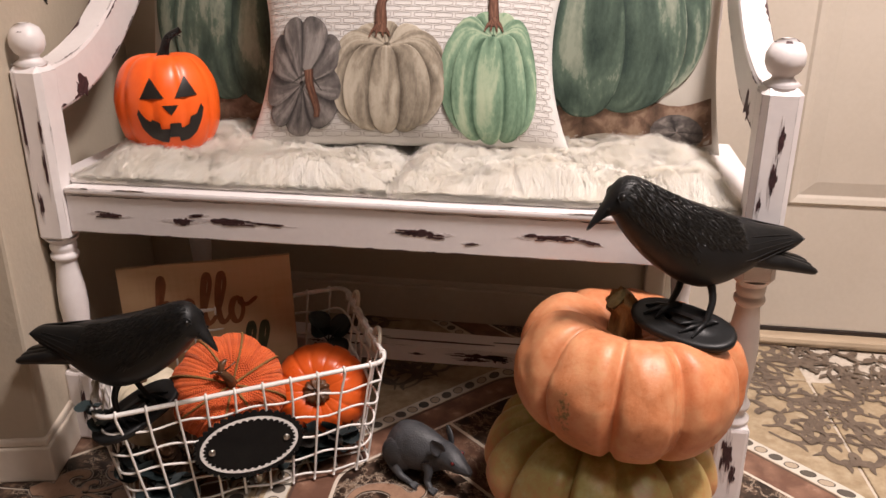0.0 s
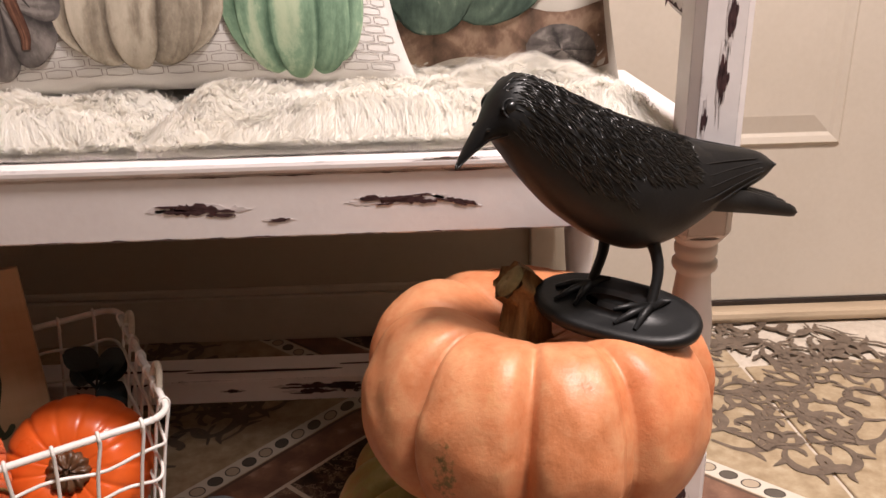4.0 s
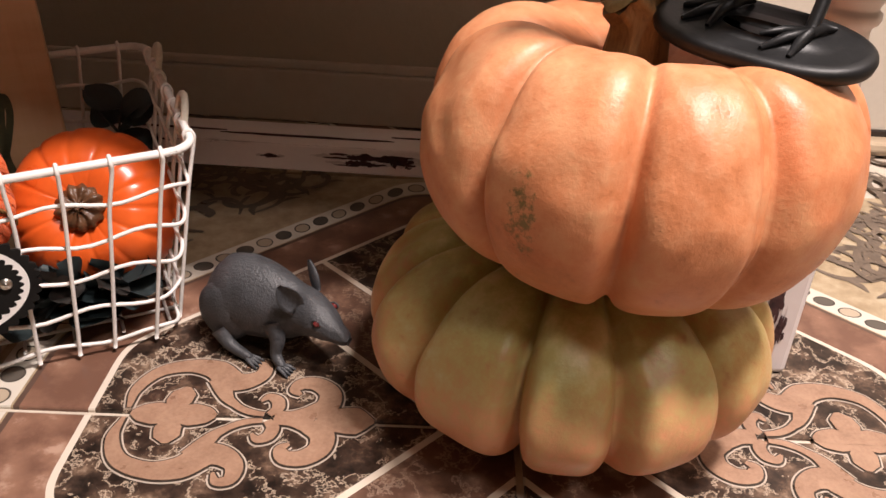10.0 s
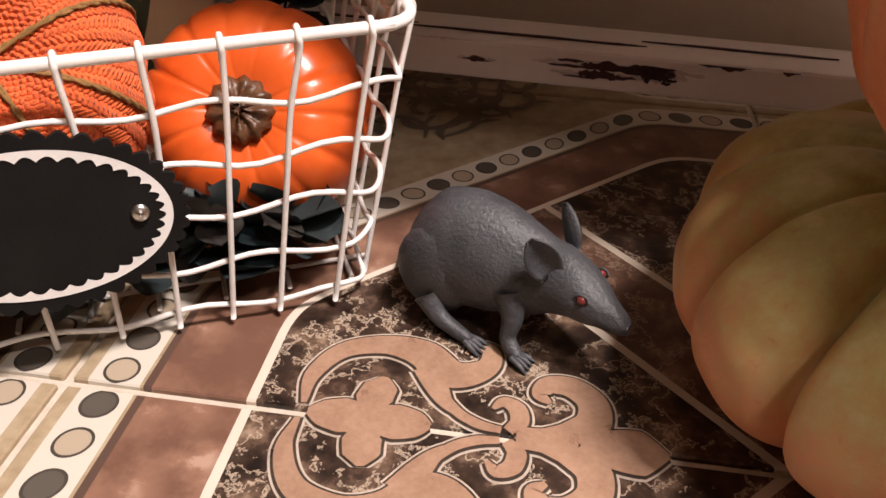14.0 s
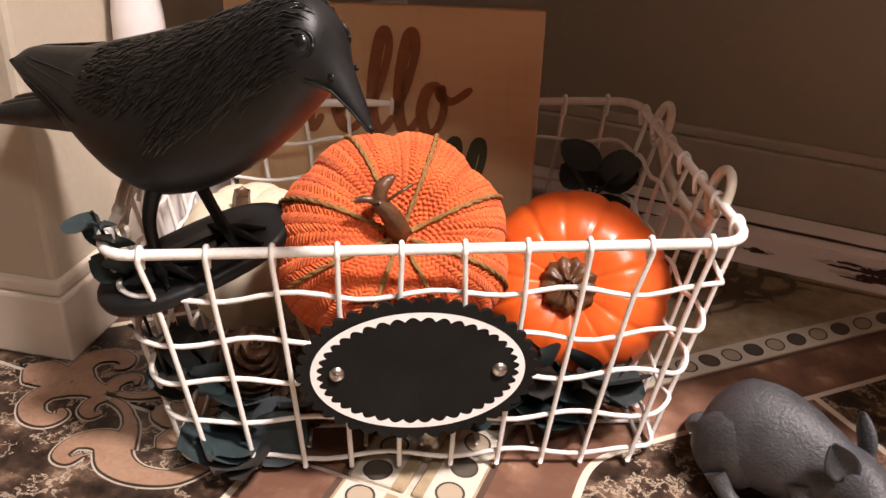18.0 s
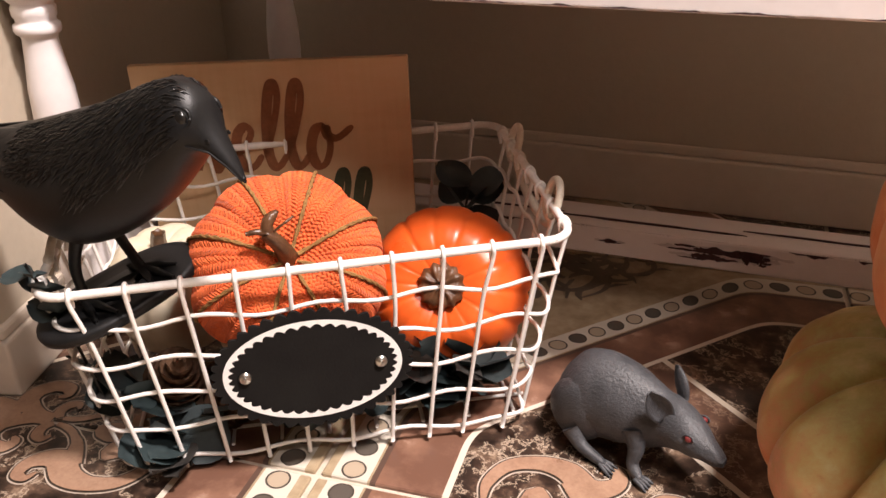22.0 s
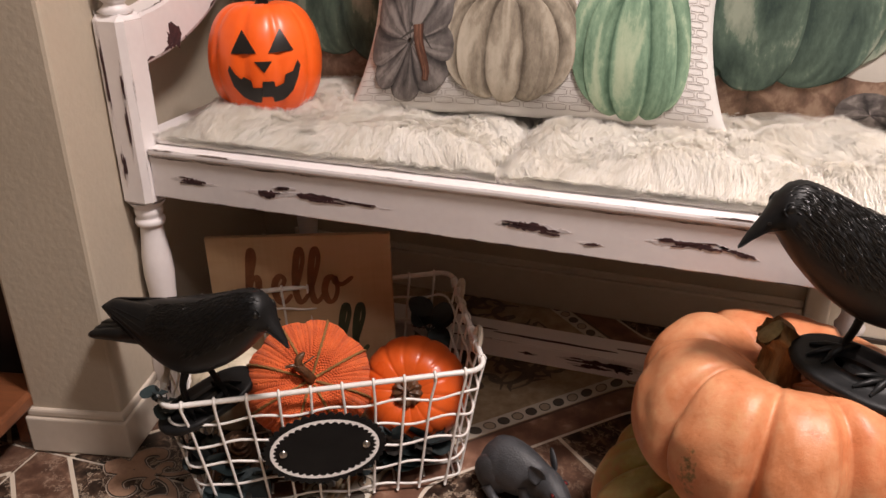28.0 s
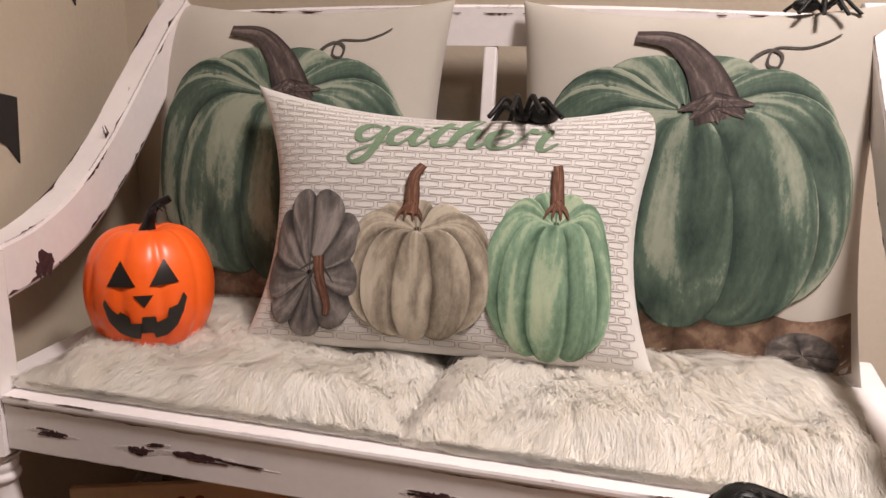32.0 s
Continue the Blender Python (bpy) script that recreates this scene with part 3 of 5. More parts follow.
for px0, px1 in ((0.17, 0.41), (0.50, 0.78)):
    for pz0, pz1 in ((0.30, 0.86), (1.05, 1.90)):
        rim = [(px0, pz0), (px1, pz0), (px1, pz1), (px0, pz1)]
        inner = lambda k: [(px0 + k, pz0 + k), (px1 - k, pz0 + k), (px1 - k, pz1 - k), (px0 + k, pz1 - k)]
        rings = [[(x, y, z) for x, z in inner(k)] for k, y in ((0, 0.0065), (0.006, 0.001), (0.016, 0.0035), (0.022, 0.0062), (0.05, 0.002))]
        v, f = sheet(rings, False, True)
        f.append(tuple(len(v) - 4 + i for i in range(4)))
        part("panel_moulding", (v, f), DOOR, door, smooth=False)
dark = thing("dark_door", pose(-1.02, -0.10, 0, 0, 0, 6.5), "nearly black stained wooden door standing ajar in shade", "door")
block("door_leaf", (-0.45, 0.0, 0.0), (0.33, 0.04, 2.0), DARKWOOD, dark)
step = thing("wooden_stool", pose(-0.795, -0.225, 0, 0, 0, 12), "low reddish brown wooden stool on the tiles", "stool")
block("seat", (-0.16, -0.09, 0.075), (0.13, 0.10, 0.10), REDWOOD, step, "", 0.006)
for sx in (-0.14, 0.1):
    for sy in (-0.07, 0.07):
        block("leg", (sx - 0.014, sy - 0.014, 0.0), (sx + 0.014, sy + 0.014, 0.075), REDWOOD, step)
# fixtures out of view; the second one only houses the added fill
for lx, ly in LAMPS:
    cl = thing("ceiling_light", pose(lx, ly, CEILING), "round glowing glass ceiling light out of view, one main and one added as fill", "ceiling light")
    part("base", moved(lathe([(0.14, -0.03), (0.15, -0.015), (0.15, 0.0)], 28), Matrix.Identity(4)), TRIM, cl)
    part("glass_dome", lathe([(0.02, -0.115), (0.08, -0.10), (0.12, -0.07), (0.135, -0.03)], 28), LAMPGLASS, cl, "warm glowing glass")


# ---- the bench ----
def blot(w, h, seed, n=26, rag=0.35):
    """A ragged scrape in x, z."""
    rnd = random.Random(seed)
    out = []
    for i in range(n):
        a = 2 * math.pi * i / n
        k = 1 + rag * (rnd.random() - 0.5) * 2
        ex = abs(math.cos(a)) ** 0.7 * (1 if math.cos(a) > 0 else -1)
        out.append((w / 2 * ex * (1 + .12 * (rnd.random() - .5)), h / 2 * math.sin(a) * k))
    return out


def worn_edge(edge, inward, outward, seed, wide=.0055, share=.5):
    """Ragged strips along an edge where the paint is rubbed through to dark wood."""
    rnd = random.Random(seed)
    P = np.array([tuple(p) for p in edge], float)
    s = np.r_[0, np.cumsum(np.linalg.norm(np.diff(P, axis=0), axis=1))]
    at = 0.0
    while at < s[-1] - .01:
        run = rnd.uniform(.012, .075)
        if rnd.random() < share:
            n = max(3, int(run / .004))
            a, b = [], []
            for k in range(n + 1):
                d = min(at + run * k / n, s[-1])
                i = min(int(np.searchsorted(s, d)), len(P) - 1)
                p = Vector([np.interp(d, s, P[:, q]) for q in range(3)])
                o = Vector(outward[i]).normalized() * .0007
                w = wide * rnd.uniform(.15, 1) * math.sin(math.pi * (k + .3) / (n + .6))
                a.append(tuple(p + o))
                b.append(tuple(p + o + Vector(inward[i]).normalized() * w))
            part("paint_chip", sheet([a, b]), CHIP, bench, smooth=False)
        at += run + rnd.uniform(.005, .04)


def turned(z0, z1, scale=1.0):
    """A turned leg between two blocks: neck, bead, vase and ring."""
    prof = [(0.0, .020), (.03, .0245), (.05, .0245), (.07, .017), (.10, .0165), (.12, .022), (.15, .0235), (.18, .019), (.22, .0165), (.34, .0200), (.50, .0225), (.62, .0215), (.74, .0180), (.82, .0162), (.835, .0170), (.845, .0205),
            (.860, .0218), (.880, .0212), (.888, .0185), (.900, .0182), (.915, .0200), (.945, .0205), (.955, .0190), (.962, .0190), (.972, .0215), (.985, .0245), (1.0, .0255)]
    return lathe([(r * scale, z0 + (z1 - z0) * t) for t, r in prof], 28)


bench = thing("bench", pose(0, 0, 0), "white distressed wooden bench with swooping arms and turned legs", "bench")
XL, XR, PY = -0.546, 0.497, 0.012
for px in (XL, XR):
    w = 0.0255
    post = part("front_post", moved(box(2 * w, 2 * w, 0.268, 0.008, 1), Matrix.Translation((px, PY, 0.493))), WHITE, bench, smooth=False)
    part("front_leg", moved(turned(0.128, 0.362), Matrix.Translation((px, PY, 0))), WHITE, bench)
    part("foot_block", moved(box(0.049, 0.051, 0.13, 0.006), Matrix.Translation((px, PY, 0.065))), WHITE, bench, smooth=False)
    part("finial", moved(lathe([(.018, .626), (.024, .63), (.015, .636), (.013, .64), (.020, .646), (.0245, .656), (.0245, .668), (.019, .680), (.008, .687)], 24), Matrix.Translation((px, PY, 0))), WHITE, bench)
    # rear leg and turned back post
    ry = 0.40
    part("rear_leg", moved(join(turned(0.09, 0.36), moved(box(.048, .048, .09, .005), Matrix.Translation((0, 0, .045)))), Matrix.Translation((px * 0.93, ry, 0))), WHITE, bench)
    part("rear_block", moved(box(.048, .048, .13, .005), Matrix.Translation((px * 0.93, ry, .42))), WHITE, bench, smooth=False)
    lean = Matrix.Translation((px * 0.93, ry, 0.48)) @ pose(0, 0, 0, -9)
    part("back_post", moved(turned(0.0, 0.40, 0.9), lean), WHITE, bench)
    # arm: a swoop from the block up to the back post
    s = 1 if px > 0 else -1
    path = spline([(px, 0.02, 0.588), (px, 0.10, 0.602), (px - s * .003, 0.18, 0.638), (px - s * .007, 0.26, 0.702), (px - s * .013, 0.33, 0.777), (px - s * .02, 0.395, 0.850), (px - s * .03, 0.44, 0.90)], 6)
    rings = []
    for i, p in enumerate(path):
        d = Vector(path[min(i + 1, len(path) - 1)]) - Vector(path[max(i - 1, 0)])
        up = Vector((0, -d.z, d.y)).normalized()
        k = len(path) - 1
        h = 0.0345 - 0.004 * i / k
        ring = []
        for cx, cz in ((-.9, -1), (.9, -1), (1, -.85), (1, .85), (.9, 1), (-.9, 1), (-1, .85), (-1, -.85)):
            ring.append(tuple(Vector(p) + Vector((cx * .021, 0, 0)) + up * cz * h))
        rings.append(ring)
    part("arm", capped(rings), WHITE, bench, smooth=False)
    for c, into, seed in ((4, 5, 1), (5, 4, 2), (3, 2, 3), (2, 3, 4), (6, 7, 5), (7, 6, 6)):
        worn_edge([r[c] for r in rings], [Vector(r[into]) - Vector(r[c]) for r in rings], [Vector(r[c]) - Vector(path[i]) for i, r in enumerate(rings)], seed + (40 if s > 0 else 0))
    for along, up, w, hh, seed in ((.105, .585, .05, .028, 71), (.25, .715, .012, .05, 72), (.31, .775, .02, .03, 73)):
        m = Matrix.Translation((px - s * .0212, along, up)) @ pose(0, 0, 0, 0, 0, -90 if s > 0 else 90) @ pose(0, 0, 0, 0, 25 * s, 0)
        part("paint_chip", moved(extrude(blot(w, hh, seed, 44, .6), .0008), m), CHIP, bench, "", smooth=False)
    block("side_rail", (px - .018, 0.035, 0.38), (px + .018, 0.38, 0.437), WHITE, bench)
    block("side_seat_edge", (px - .024, 0.035, 0.437), (px + .024, 0.42, 0.452), WHITE, bench, "", 0.004)
for px in (XL, XR):
    for sx, sy, seed in ((-1, -1, 11), (1, -1, 12), (1, 1, 13), (-1, 1, 14)):
        zs = np.linspace(.365, .622, 12)
        e = [(px + sx * (w - .0005), PY + sy * (w - .008), z) for z in zs]
        worn_edge(e, [Vector((0, sy, 0))] * 12, [Vector((sx, sy * .3, 0))] * 12, seed + (20 if px > 0 else 0), .005)
        e = [(px + sx * (w - .008), PY + sy * (w - .0005), z) for z in zs]
        worn_edge(e, [Vector((sx, 0, 0))] * 12, [Vector((sx * .3, sy, 0))] * 12, seed + 7 + (20 if px > 0 else 0), .005)
    for k in range(5):
        a0 = k * 1.3 + (2 if px > 0 else 0)
        part("paint_chip", sheet([[(px + (.0247 * math.cos(b)) * math.sin(a), PY - (.0247 * math.cos(b)) * math.cos(a), .662 + .0262 * math.sin(b)) for a in np.linspace(a0, a0 + .35 + .2 * (k % 2), 6)] for b in (.55 + .1 * k % .5, .66 + .1 * k % .5, .74 + .1 * k % .5)]), CHIP, bench)
xs = np.linspace(XL + .03, XR - .03, 40)
worn_edge([(x, -.0002, .376) for x in xs], [Vector((0, 0, 1))] * 40, [Vector((0, -1, -.2))] * 40, 61, .0018, .85)
worn_edge([(x, -.0002, .4345) for x in xs], [Vector((0, 0, -1))] * 40, [Vector((0, -1, .2))] * 40, 62, .0018, .6)
worn_edge([(x, -.0042, .4465) for x in xs], [Vector((0, 1, 0))] * 40, [Vector((0, -.3, 1))] * 40, 63, .004, .35)
worn_edge([(x, .0182, .4557) for x in xs], [Vector((0, 1, 0))] * 40, [Vector((0, -.3, 1))] * 40, 64, .003, .3)
worn_edge([(x, .2215, .0985) for x in xs], [Vector((0, 0, -1))] * 40, [Vector((0, -1, .2))] * 40, 65, .005, .5)
worn_edge([(x, .4615, .905) for x in xs[2:-2]], [Vector((0, 0, -1))] * 40, [Vector((0, -1, .2))] * 40, 66, .004, .5)
block("front_rail", (XL + .026, 0.0, 0.3745), (XR - .026, 0.022, 0.436), WHITE, bench, "", 0.002)
block("seat_edge", (XL + .026, -0.004, 0.436), (XR - .026, 0.03, 0.4475), WHITE, bench, "thin white seat moulding", 0.004)
block("seat_lip", (XL + .026, 0.018, 0.4475), (XR - .026, 0.04, 0.456), WHITE, bench, "", 0.003)
# carried back past the slats, unseen, to block lamp light from below the seat
block("seat_board", (XL + .024, 0.03, 0.425), (XR - .024, 0.525, 0.446), WHITE, bench, "", 0.002)
block("back_seat_rail", (XL + .06, 0.39, 0.38), (XR - .06, 0.415, 0.4255), WHITE, bench)
block("stretcher", (XL + .03, 0.222, 0.066), (XR - .03, 0.285, 0.100), WHITE, bench, "worn white stretcher with scraped paint", 0.003)
for px in (XL, XR):
    block("side_stretcher", (px - .014, 0.04, 0.066), (px + .014, 0.385, 0.098), WHITE, bench)
crest = [(XL * .93 + i / 24 * (XR - XL) * .93, 0.0) for i in range(25)]
cz = lambda x: 0.905 + 0.012 * math.cos(x * math.pi / 0.95)
part("crest_rail", moved(capped([[(x, y, z) for y, z in ((0, cz(x) - .058), (.024, cz(x) - .058), (.024, cz(x) - .004), (.02, cz(x)), (.004, cz(x)), (0, cz(x) - .004))] for x, _ in crest]), Matrix.Translation((0, 0.462, 0))), WHITE, bench, smooth=False)
for k in range(9):
    x = XL * .93 + 0.075 + k * 0.1005
    m = Matrix.Translation((x, 0.405, 0.45)) @ pose(0, 0, 0, -9)
    part("back_slat", moved(box(.016 if k % 2 else .020, .014, .42, .003), m @ Matrix.Translation((0, 0, .205))), WHITE, bench, smooth=False)


FLECKS = []


def chip(x, z, w, h, seed, y=-0.0006, tilt=0.0):
    m = Matrix.Translation((x, y, z)) @ pose(0, 0, 0, 0, tilt, 0)
    rnd = random.Random(seed + 100)
    long = w > h
    # thinned paint round the scrape, then the scrape itself out of ragged strokes
    part("thin_paint", moved(extrude(blot(w * (1.7 if long else .8), h * (.62 if long else 1.5), seed + 7, 48, .7), 0.0006), m @ Matrix.Translation((rnd.uniform(-.1, .1) * w, .0003, 0))), SMEAR, bench, "thinned grey paint", smooth=False)
    strokes = [moved(extrude(blot(w * .72, h * .8, seed, 44, .55), 0.0008), m)]
    for k in range(7):
        dx, dz = (rnd.uniform(-.5, .5) * w, rnd.uniform(-.45, .45) * h)
        sw, sh = (w * rnd.uniform(.2, .5), h * rnd.uniform(.12, .3)) if long else (w * rnd.uniform(.12, .3), h * rnd.uniform(.2, .5))
        strokes.append(moved(extrude(blot(sw, sh, seed + k * 13, 20, .5), 0.0008), m @ Matrix.Translation((dx, -.00006 * (k + 1), dz))))
    part("paint_chip", strokes[0], CHIP, bench, "dark bare wood where the paint is scraped off", smooth=False)
    FLECKS.extend(strokes[1:])


for x, z, w, h, s, tl in ((-.452, .405, .042, .010, 1, 2), (-.335, .402, .036, .012, 2, 0), (-.31, .412, .022, .006, 3, -4), (-.262, .405, .075, .011, 4, 0), (-.20, .404, .05, .004, 5, 2),
                          (.030, .404, .055, .012, 6, 1), (.012, .403, .030, .006, 66, 0), (.105, .392, .018, .004, 7, 0), (.218, .408, .056, .010, 8, -2), (.268, .405, .030, .006, 9, 14), (.19, .410, .02, .005, 10, 0), (.39, .40, .05, .01, 11, 0)):
    chip(x, z, w, h, s, tilt=tl)
for x, z, w, h, s in ((XR + .004, .56, .010, .034, 21), (XR, .511, .011, .036, 22), (XR - .012, .475, .005, .02, 23), (XL - .012, .55, .006, .07, 24), (XL + .014, .535, .005, .03, 25), (XL + .012, .48, .006, .05, 26), (XL - .006, .42, .006, .03, 27),
                      (XR - .004, .085, .016, .05, 31), (XR + .006, .05, .010, .03, 32), (XL + .004, .07, .012, .05, 33)):
    chip(x, z, w, h, s, y=PY - .0262)
for x, z, w, h, s in ((.10, .088, .085, .010, 41), (.085, .080, .05, .008, 42), (.13, .084, .03, .014, 43), (-.02, .084, .02, .005, 44), (.33, .084, .04, .006, 45), (-.3, .085, .06, .006, 46)):
    chip(x, z, w, h, s, y=0.2214)
for x, y, w, h, s in ((.02, .243, .2, .004, 51), (.2, .255, .16, .004, 52), (-.15, .25, .14, .004, 53)):
    part("paint_chip", moved(extrude(blot(w, h, s), 0.0008), Matrix.Translation((x, y, .1005)) @ pose(0, 0, 0, 90)), CHIP, bench, smooth=False)
tagged(part("paint_fleck", join(*FLECKS), CHIP, bench, "small flecks of bare wood", smooth=False), kind="stuff")


# ---- pumpkins ----
def pumpkin(R, H, ribs, depth, dimple, seed, nu=192, nv=48, sharp=0.5, low=0.35, taper=.72, well=.40, split=0.0, lumps=1.0):
    """A ribbed fruit of outer radius R and height H, its middle at the origin, sunk round the stem and below; split: a shallow second seam on each rib."""
    rnd = random.Random(seed)
    offs = [rnd.uniform(-.16, .16) for _ in range(ribs)]
    amp = [rnd.uniform(.75, 1.2) for _ in range(ribs)]
    mid = [rnd.uniform(.38, .62) for _ in range(ribs)]
    rows = []
    for j in range(nv + 1):
        t = -math.pi / 2 + math.pi * j / nv
        row = []
        for i in range(nu):
            a = 2 * math.pi * i / nu
            k = a / (2 * math.pi) * ribs
            q = int(k + .5) % ribs
            k += offs[q] * .5
            fr = abs((k % 1) - .5) * 2           # 1 in the seam
            seam = fr ** (1 / sharp * 2.2) * amp[q]
            if split:
                seam += split * math.exp(-(((k + .5) % 1 - mid[q]) / .07) ** 2)
            rr = R * (math.cos(t) ** (.72 if t > 0 else taper) if math.cos(t) > 0 else 0)
            z = H / 2 * math.sin(t)
            c = rr / R
            z -= dimple * H * math.exp(-(c / well) ** 2) * (1 if t > 0 else -low)
            g = depth * seam * (0.35 + 0.65 * c)
            rr *= 1 - g
            z *= 1 - g * .75
            w = lumps * (.006 * R * noise.noise(Vector((math.cos(a) * 6 + seed, math.sin(a) * 6, z / R * 6))) + .016 * R * noise.noise(Vector((math.cos(a) * 2 + seed, math.sin(a) * 2, z / R * 2))))
            row.append(((rr + w) * math.cos(a), (rr + w) * math.sin(a), z + w * .6))
        rows.append(row)
    v, f = sheet(rows, False, True)
    return v, f


def stem(pts, rads, n=14, ribs=5):
    pts = spline(pts, 6)
    k = np.interp(np.linspace(0, 1, len(pts)), np.linspace(0, 1, len(rads)), rads)
    v, f = tube(pts, list(k), n)
    m = len(pts)
    out = []
    for i, p in enumerate(v):
        if i < n * m:
            c = Vector(pts[i // n])
            g = 1 + .16 * math.cos(2 * math.pi * (i % n) / n * ribs)
            p = c + (Vector(p) - c) * g
        out.append(tuple(p))
    return out, f


big = thing("peach_pumpkin", pose(0.330, -0.083, 0.257, -3, 4, 17), "large ribbed peach orange pumpkin stacked on a green pumpkin", "pumpkin")
bv, bf = pumpkin(0.155, 0.212, 9, 0.115, 0.30, 3, nu=288, nv=72, sharp=.40, well=.50, split=.42, lumps=2.2)
part("rind", (bv, bf), PEACH, big)
part("stem", stem([(-.010, .012, .026), (-.008, .012, .050), (-.009, .010, .074), (-.014, .008, .089), (-.028, .005, .100)], (.034, .0215, .0185, .0180, .0165), 24, 7), DRYSTEM, big, "dry brown woody stem")
part("stem_cut", moved(lathe([(.001, .0015), (.010, .0032), (.0170, .0016), (.0185, -.006)], 18), Matrix.Translation((-.0285, .005, .1005)) @ pose(0, 0, 0, 0, -50, -6) @ Matrix.Diagonal((.86, .9, .45, 1))), STEMCUT, big, "pale greenish cut end of the stem")
green = thing("green_pumpkin", pose(0.304, -0.054, 0.083, 0, 0, 40), "squat ribbed green and orange pumpkin on the tiles", "pumpkin")
part("rind", pumpkin(0.169, 0.174, 12, 0.16, 0.12, 8, nu=288, nv=64, sharp=.46, taper=.96, split=.20, lumps=2.2), GREEN, green)

glossy = thing("orange_pumpkin", pose(-0.153, 0.059, 0.090, 60, 0, 10), "glossy orange lacquered craft pumpkin lying in the wire basket", "pumpkin")
part("body", pumpkin(0.0805, 0.122, 14, 0.045, 0.15, 5, nu=168, nv=40, sharp=.4), FOAMORANGE, glossy)
cap = lathe([(.0175, .040), (.0215, .048), (.0215, .054), (.016, .058), (.010, .0565), (.004, .058)], 52)
cap = [(x * (1 + .07 * math.cos(13 * math.atan2(y, x))), y * (1 + .07 * math.cos(13 * math.atan2(y, x))), z + .002 * math.cos(9 * math.atan2(y, x) + 60 * math.hypot(x, y))) for x, y, z in cap[0]], cap[1]
part("stem", cap, BROWNSTEM, glossy, "dark brown knobbly stem end")

knit_at = pose(-0.265, -0.050, 0.147, 53, 0, 34) @ Matrix.Scale(1.045, 4)
knit = thing("knit_pumpkin", knit_at, "orange braided yarn pumpkin tied with brown twine in the basket", "pumpkin")
kv, kf = pumpkin(0.083, 0.132, 8, 0.065, 0.15, 6, nu=96, nv=32, sharp=.7)
part("body", (kv, kf), YARN, knit)
rows = np.array(kv).reshape(33, 96, 3)


def on_knit(a, t):
    """A place on the knit body: a round it, t from below to the top."""
    i, j = a * 96, t * 32
    i0, j0 = int(i) % 96, min(int(j), 31)
    p = rows[j0][i0] * (1 - i % 1) + rows[j0][(i0 + 1) % 96] * (i % 1)
    q = rows[j0 + 1][i0] * (1 - i % 1) + rows[j0 + 1][(i0 + 1) % 96] * (i % 1)
    return Vector(p * (1 - j + j0) + q * (j - j0))


sv, sf = [], []
cell = ball(1.0, 6)
for k in range(56):
    # ribs of slanted stitches, each rib leaning against the next like a plait
    for j in range(66):
        t = .07 + .92 * (j + .5 * (k % 2)) / 66
        a = (k + .06 * math.sin(j * 2.3 + k)) / 56 % 1
        p = on_knit(a, t)
        nx, up = on_knit((a + .01) % 1, t) - p, on_knit(a, t + .02 if t < .97 else t - .02) - p
        if t >= .97:
            up = -up
        nrm = nx.cross(up)
        if nrm.length < 1e-9:
            continue
        nrm.normalize()
        wide = nx.length / .01 / 56
        nx.normalize()
        d = (nx * .74 + nrm.cross(nx) * (.60 if k % 2 else -.60)).normalized()
        m = Matrix((d, nrm.cross(d), nrm)).transposed().to_4x4()
        m = Matrix.Translation(p + nrm * .0002) @ m @ Matrix.Diagonal((max(.0018, wide * .70), .00155, .0011, 1))
        b = len(sv)
        sv += [tuple(m @ Vector(c)) for c in cell[0]]
        sf += [tuple(x + b for x in c) for c in cell[1]]
tagged(part("stitches", (sv, sf), YARN, knit, "chunky braided yarn stitches"), kind="stuff")
for a in np.linspace(0, 1, 8, endpoint=False):
    line = []
    for t in np.linspace(.2, .985, 28):
        p = on_knit((a + .06) % 1, t)
        nrm = (on_knit((a + .07) % 1, t) - p).cross(on_knit((a + .06) % 1, t + .02) - p).normalized()
        line.append(tuple(p + nrm * .0022))
    for ph in (0, math.pi):
        part("twine", tube([tuple(Vector(p) + Vector((math.cos(k * 1.1 + ph), math.sin(k * 1.1 + ph), 0)) * .0008) for k, p in enumerate(spline(line, 2))], .0012, 5), TWINE, knit)
part("stem", join(stem([(.0, 0, .036), (-.003, .005, .058), (-.009, .012, .068), (-.016, .018, .073)], (.0095, .0066, .0056, .0052), 12), tube(spline([(-.014, .017, .072), (-.023, .019, .076), (-.031, .018, .076)], 4), [.0040, .0030, .0028, .0026, .0024, .0024, .0022, .0019, .0016], 7),
                  tube(spline([(-.015, .018, .073), (-.013, .026, .077), (-.005, .033, .079)], 4), [.0052, .0054, .0050, .0048, .0050, .0046, .0040, .0030, .0012], 7), tube(spline([(-.014, .016, .072), (-.002, .022, .080), (.006, .027, .079)], 4), .0011, 6)), BROWNSTEM, knit, "glossy dark twig stem")
white = thing("white_pumpkin", pose(-0.424, -0.012, 0.080, 10, 0, 0), "cream white craft pumpkin in the wire basket", "pumpkin")
part("body", pumpkin(0.063, 0.128, 9, 0.07, 0.1, 12, nu=90, nv=28), CREAM, white)
part("stem", stem([(0, 0, .035), (0, 0, .055), (.004, 0, .07)], (.009, .007, .006), 10), BROWNSTEM, white)

jack = thing("pumpkin_lantern", pose(-0.420, 0.166, 0.545, -4, 0, 29), "bright orange plastic pumpkin lantern with a cut-out style grin on fur", "pumpkin lantern")
JR, JH = 0.0830, 0.176
jv, jf = pumpkin(JR, JH, 10, 0.045, 0.08, 15, nu=120, nv=36, sharp=.6)
part("body", (jv, jf), JACK, jack)
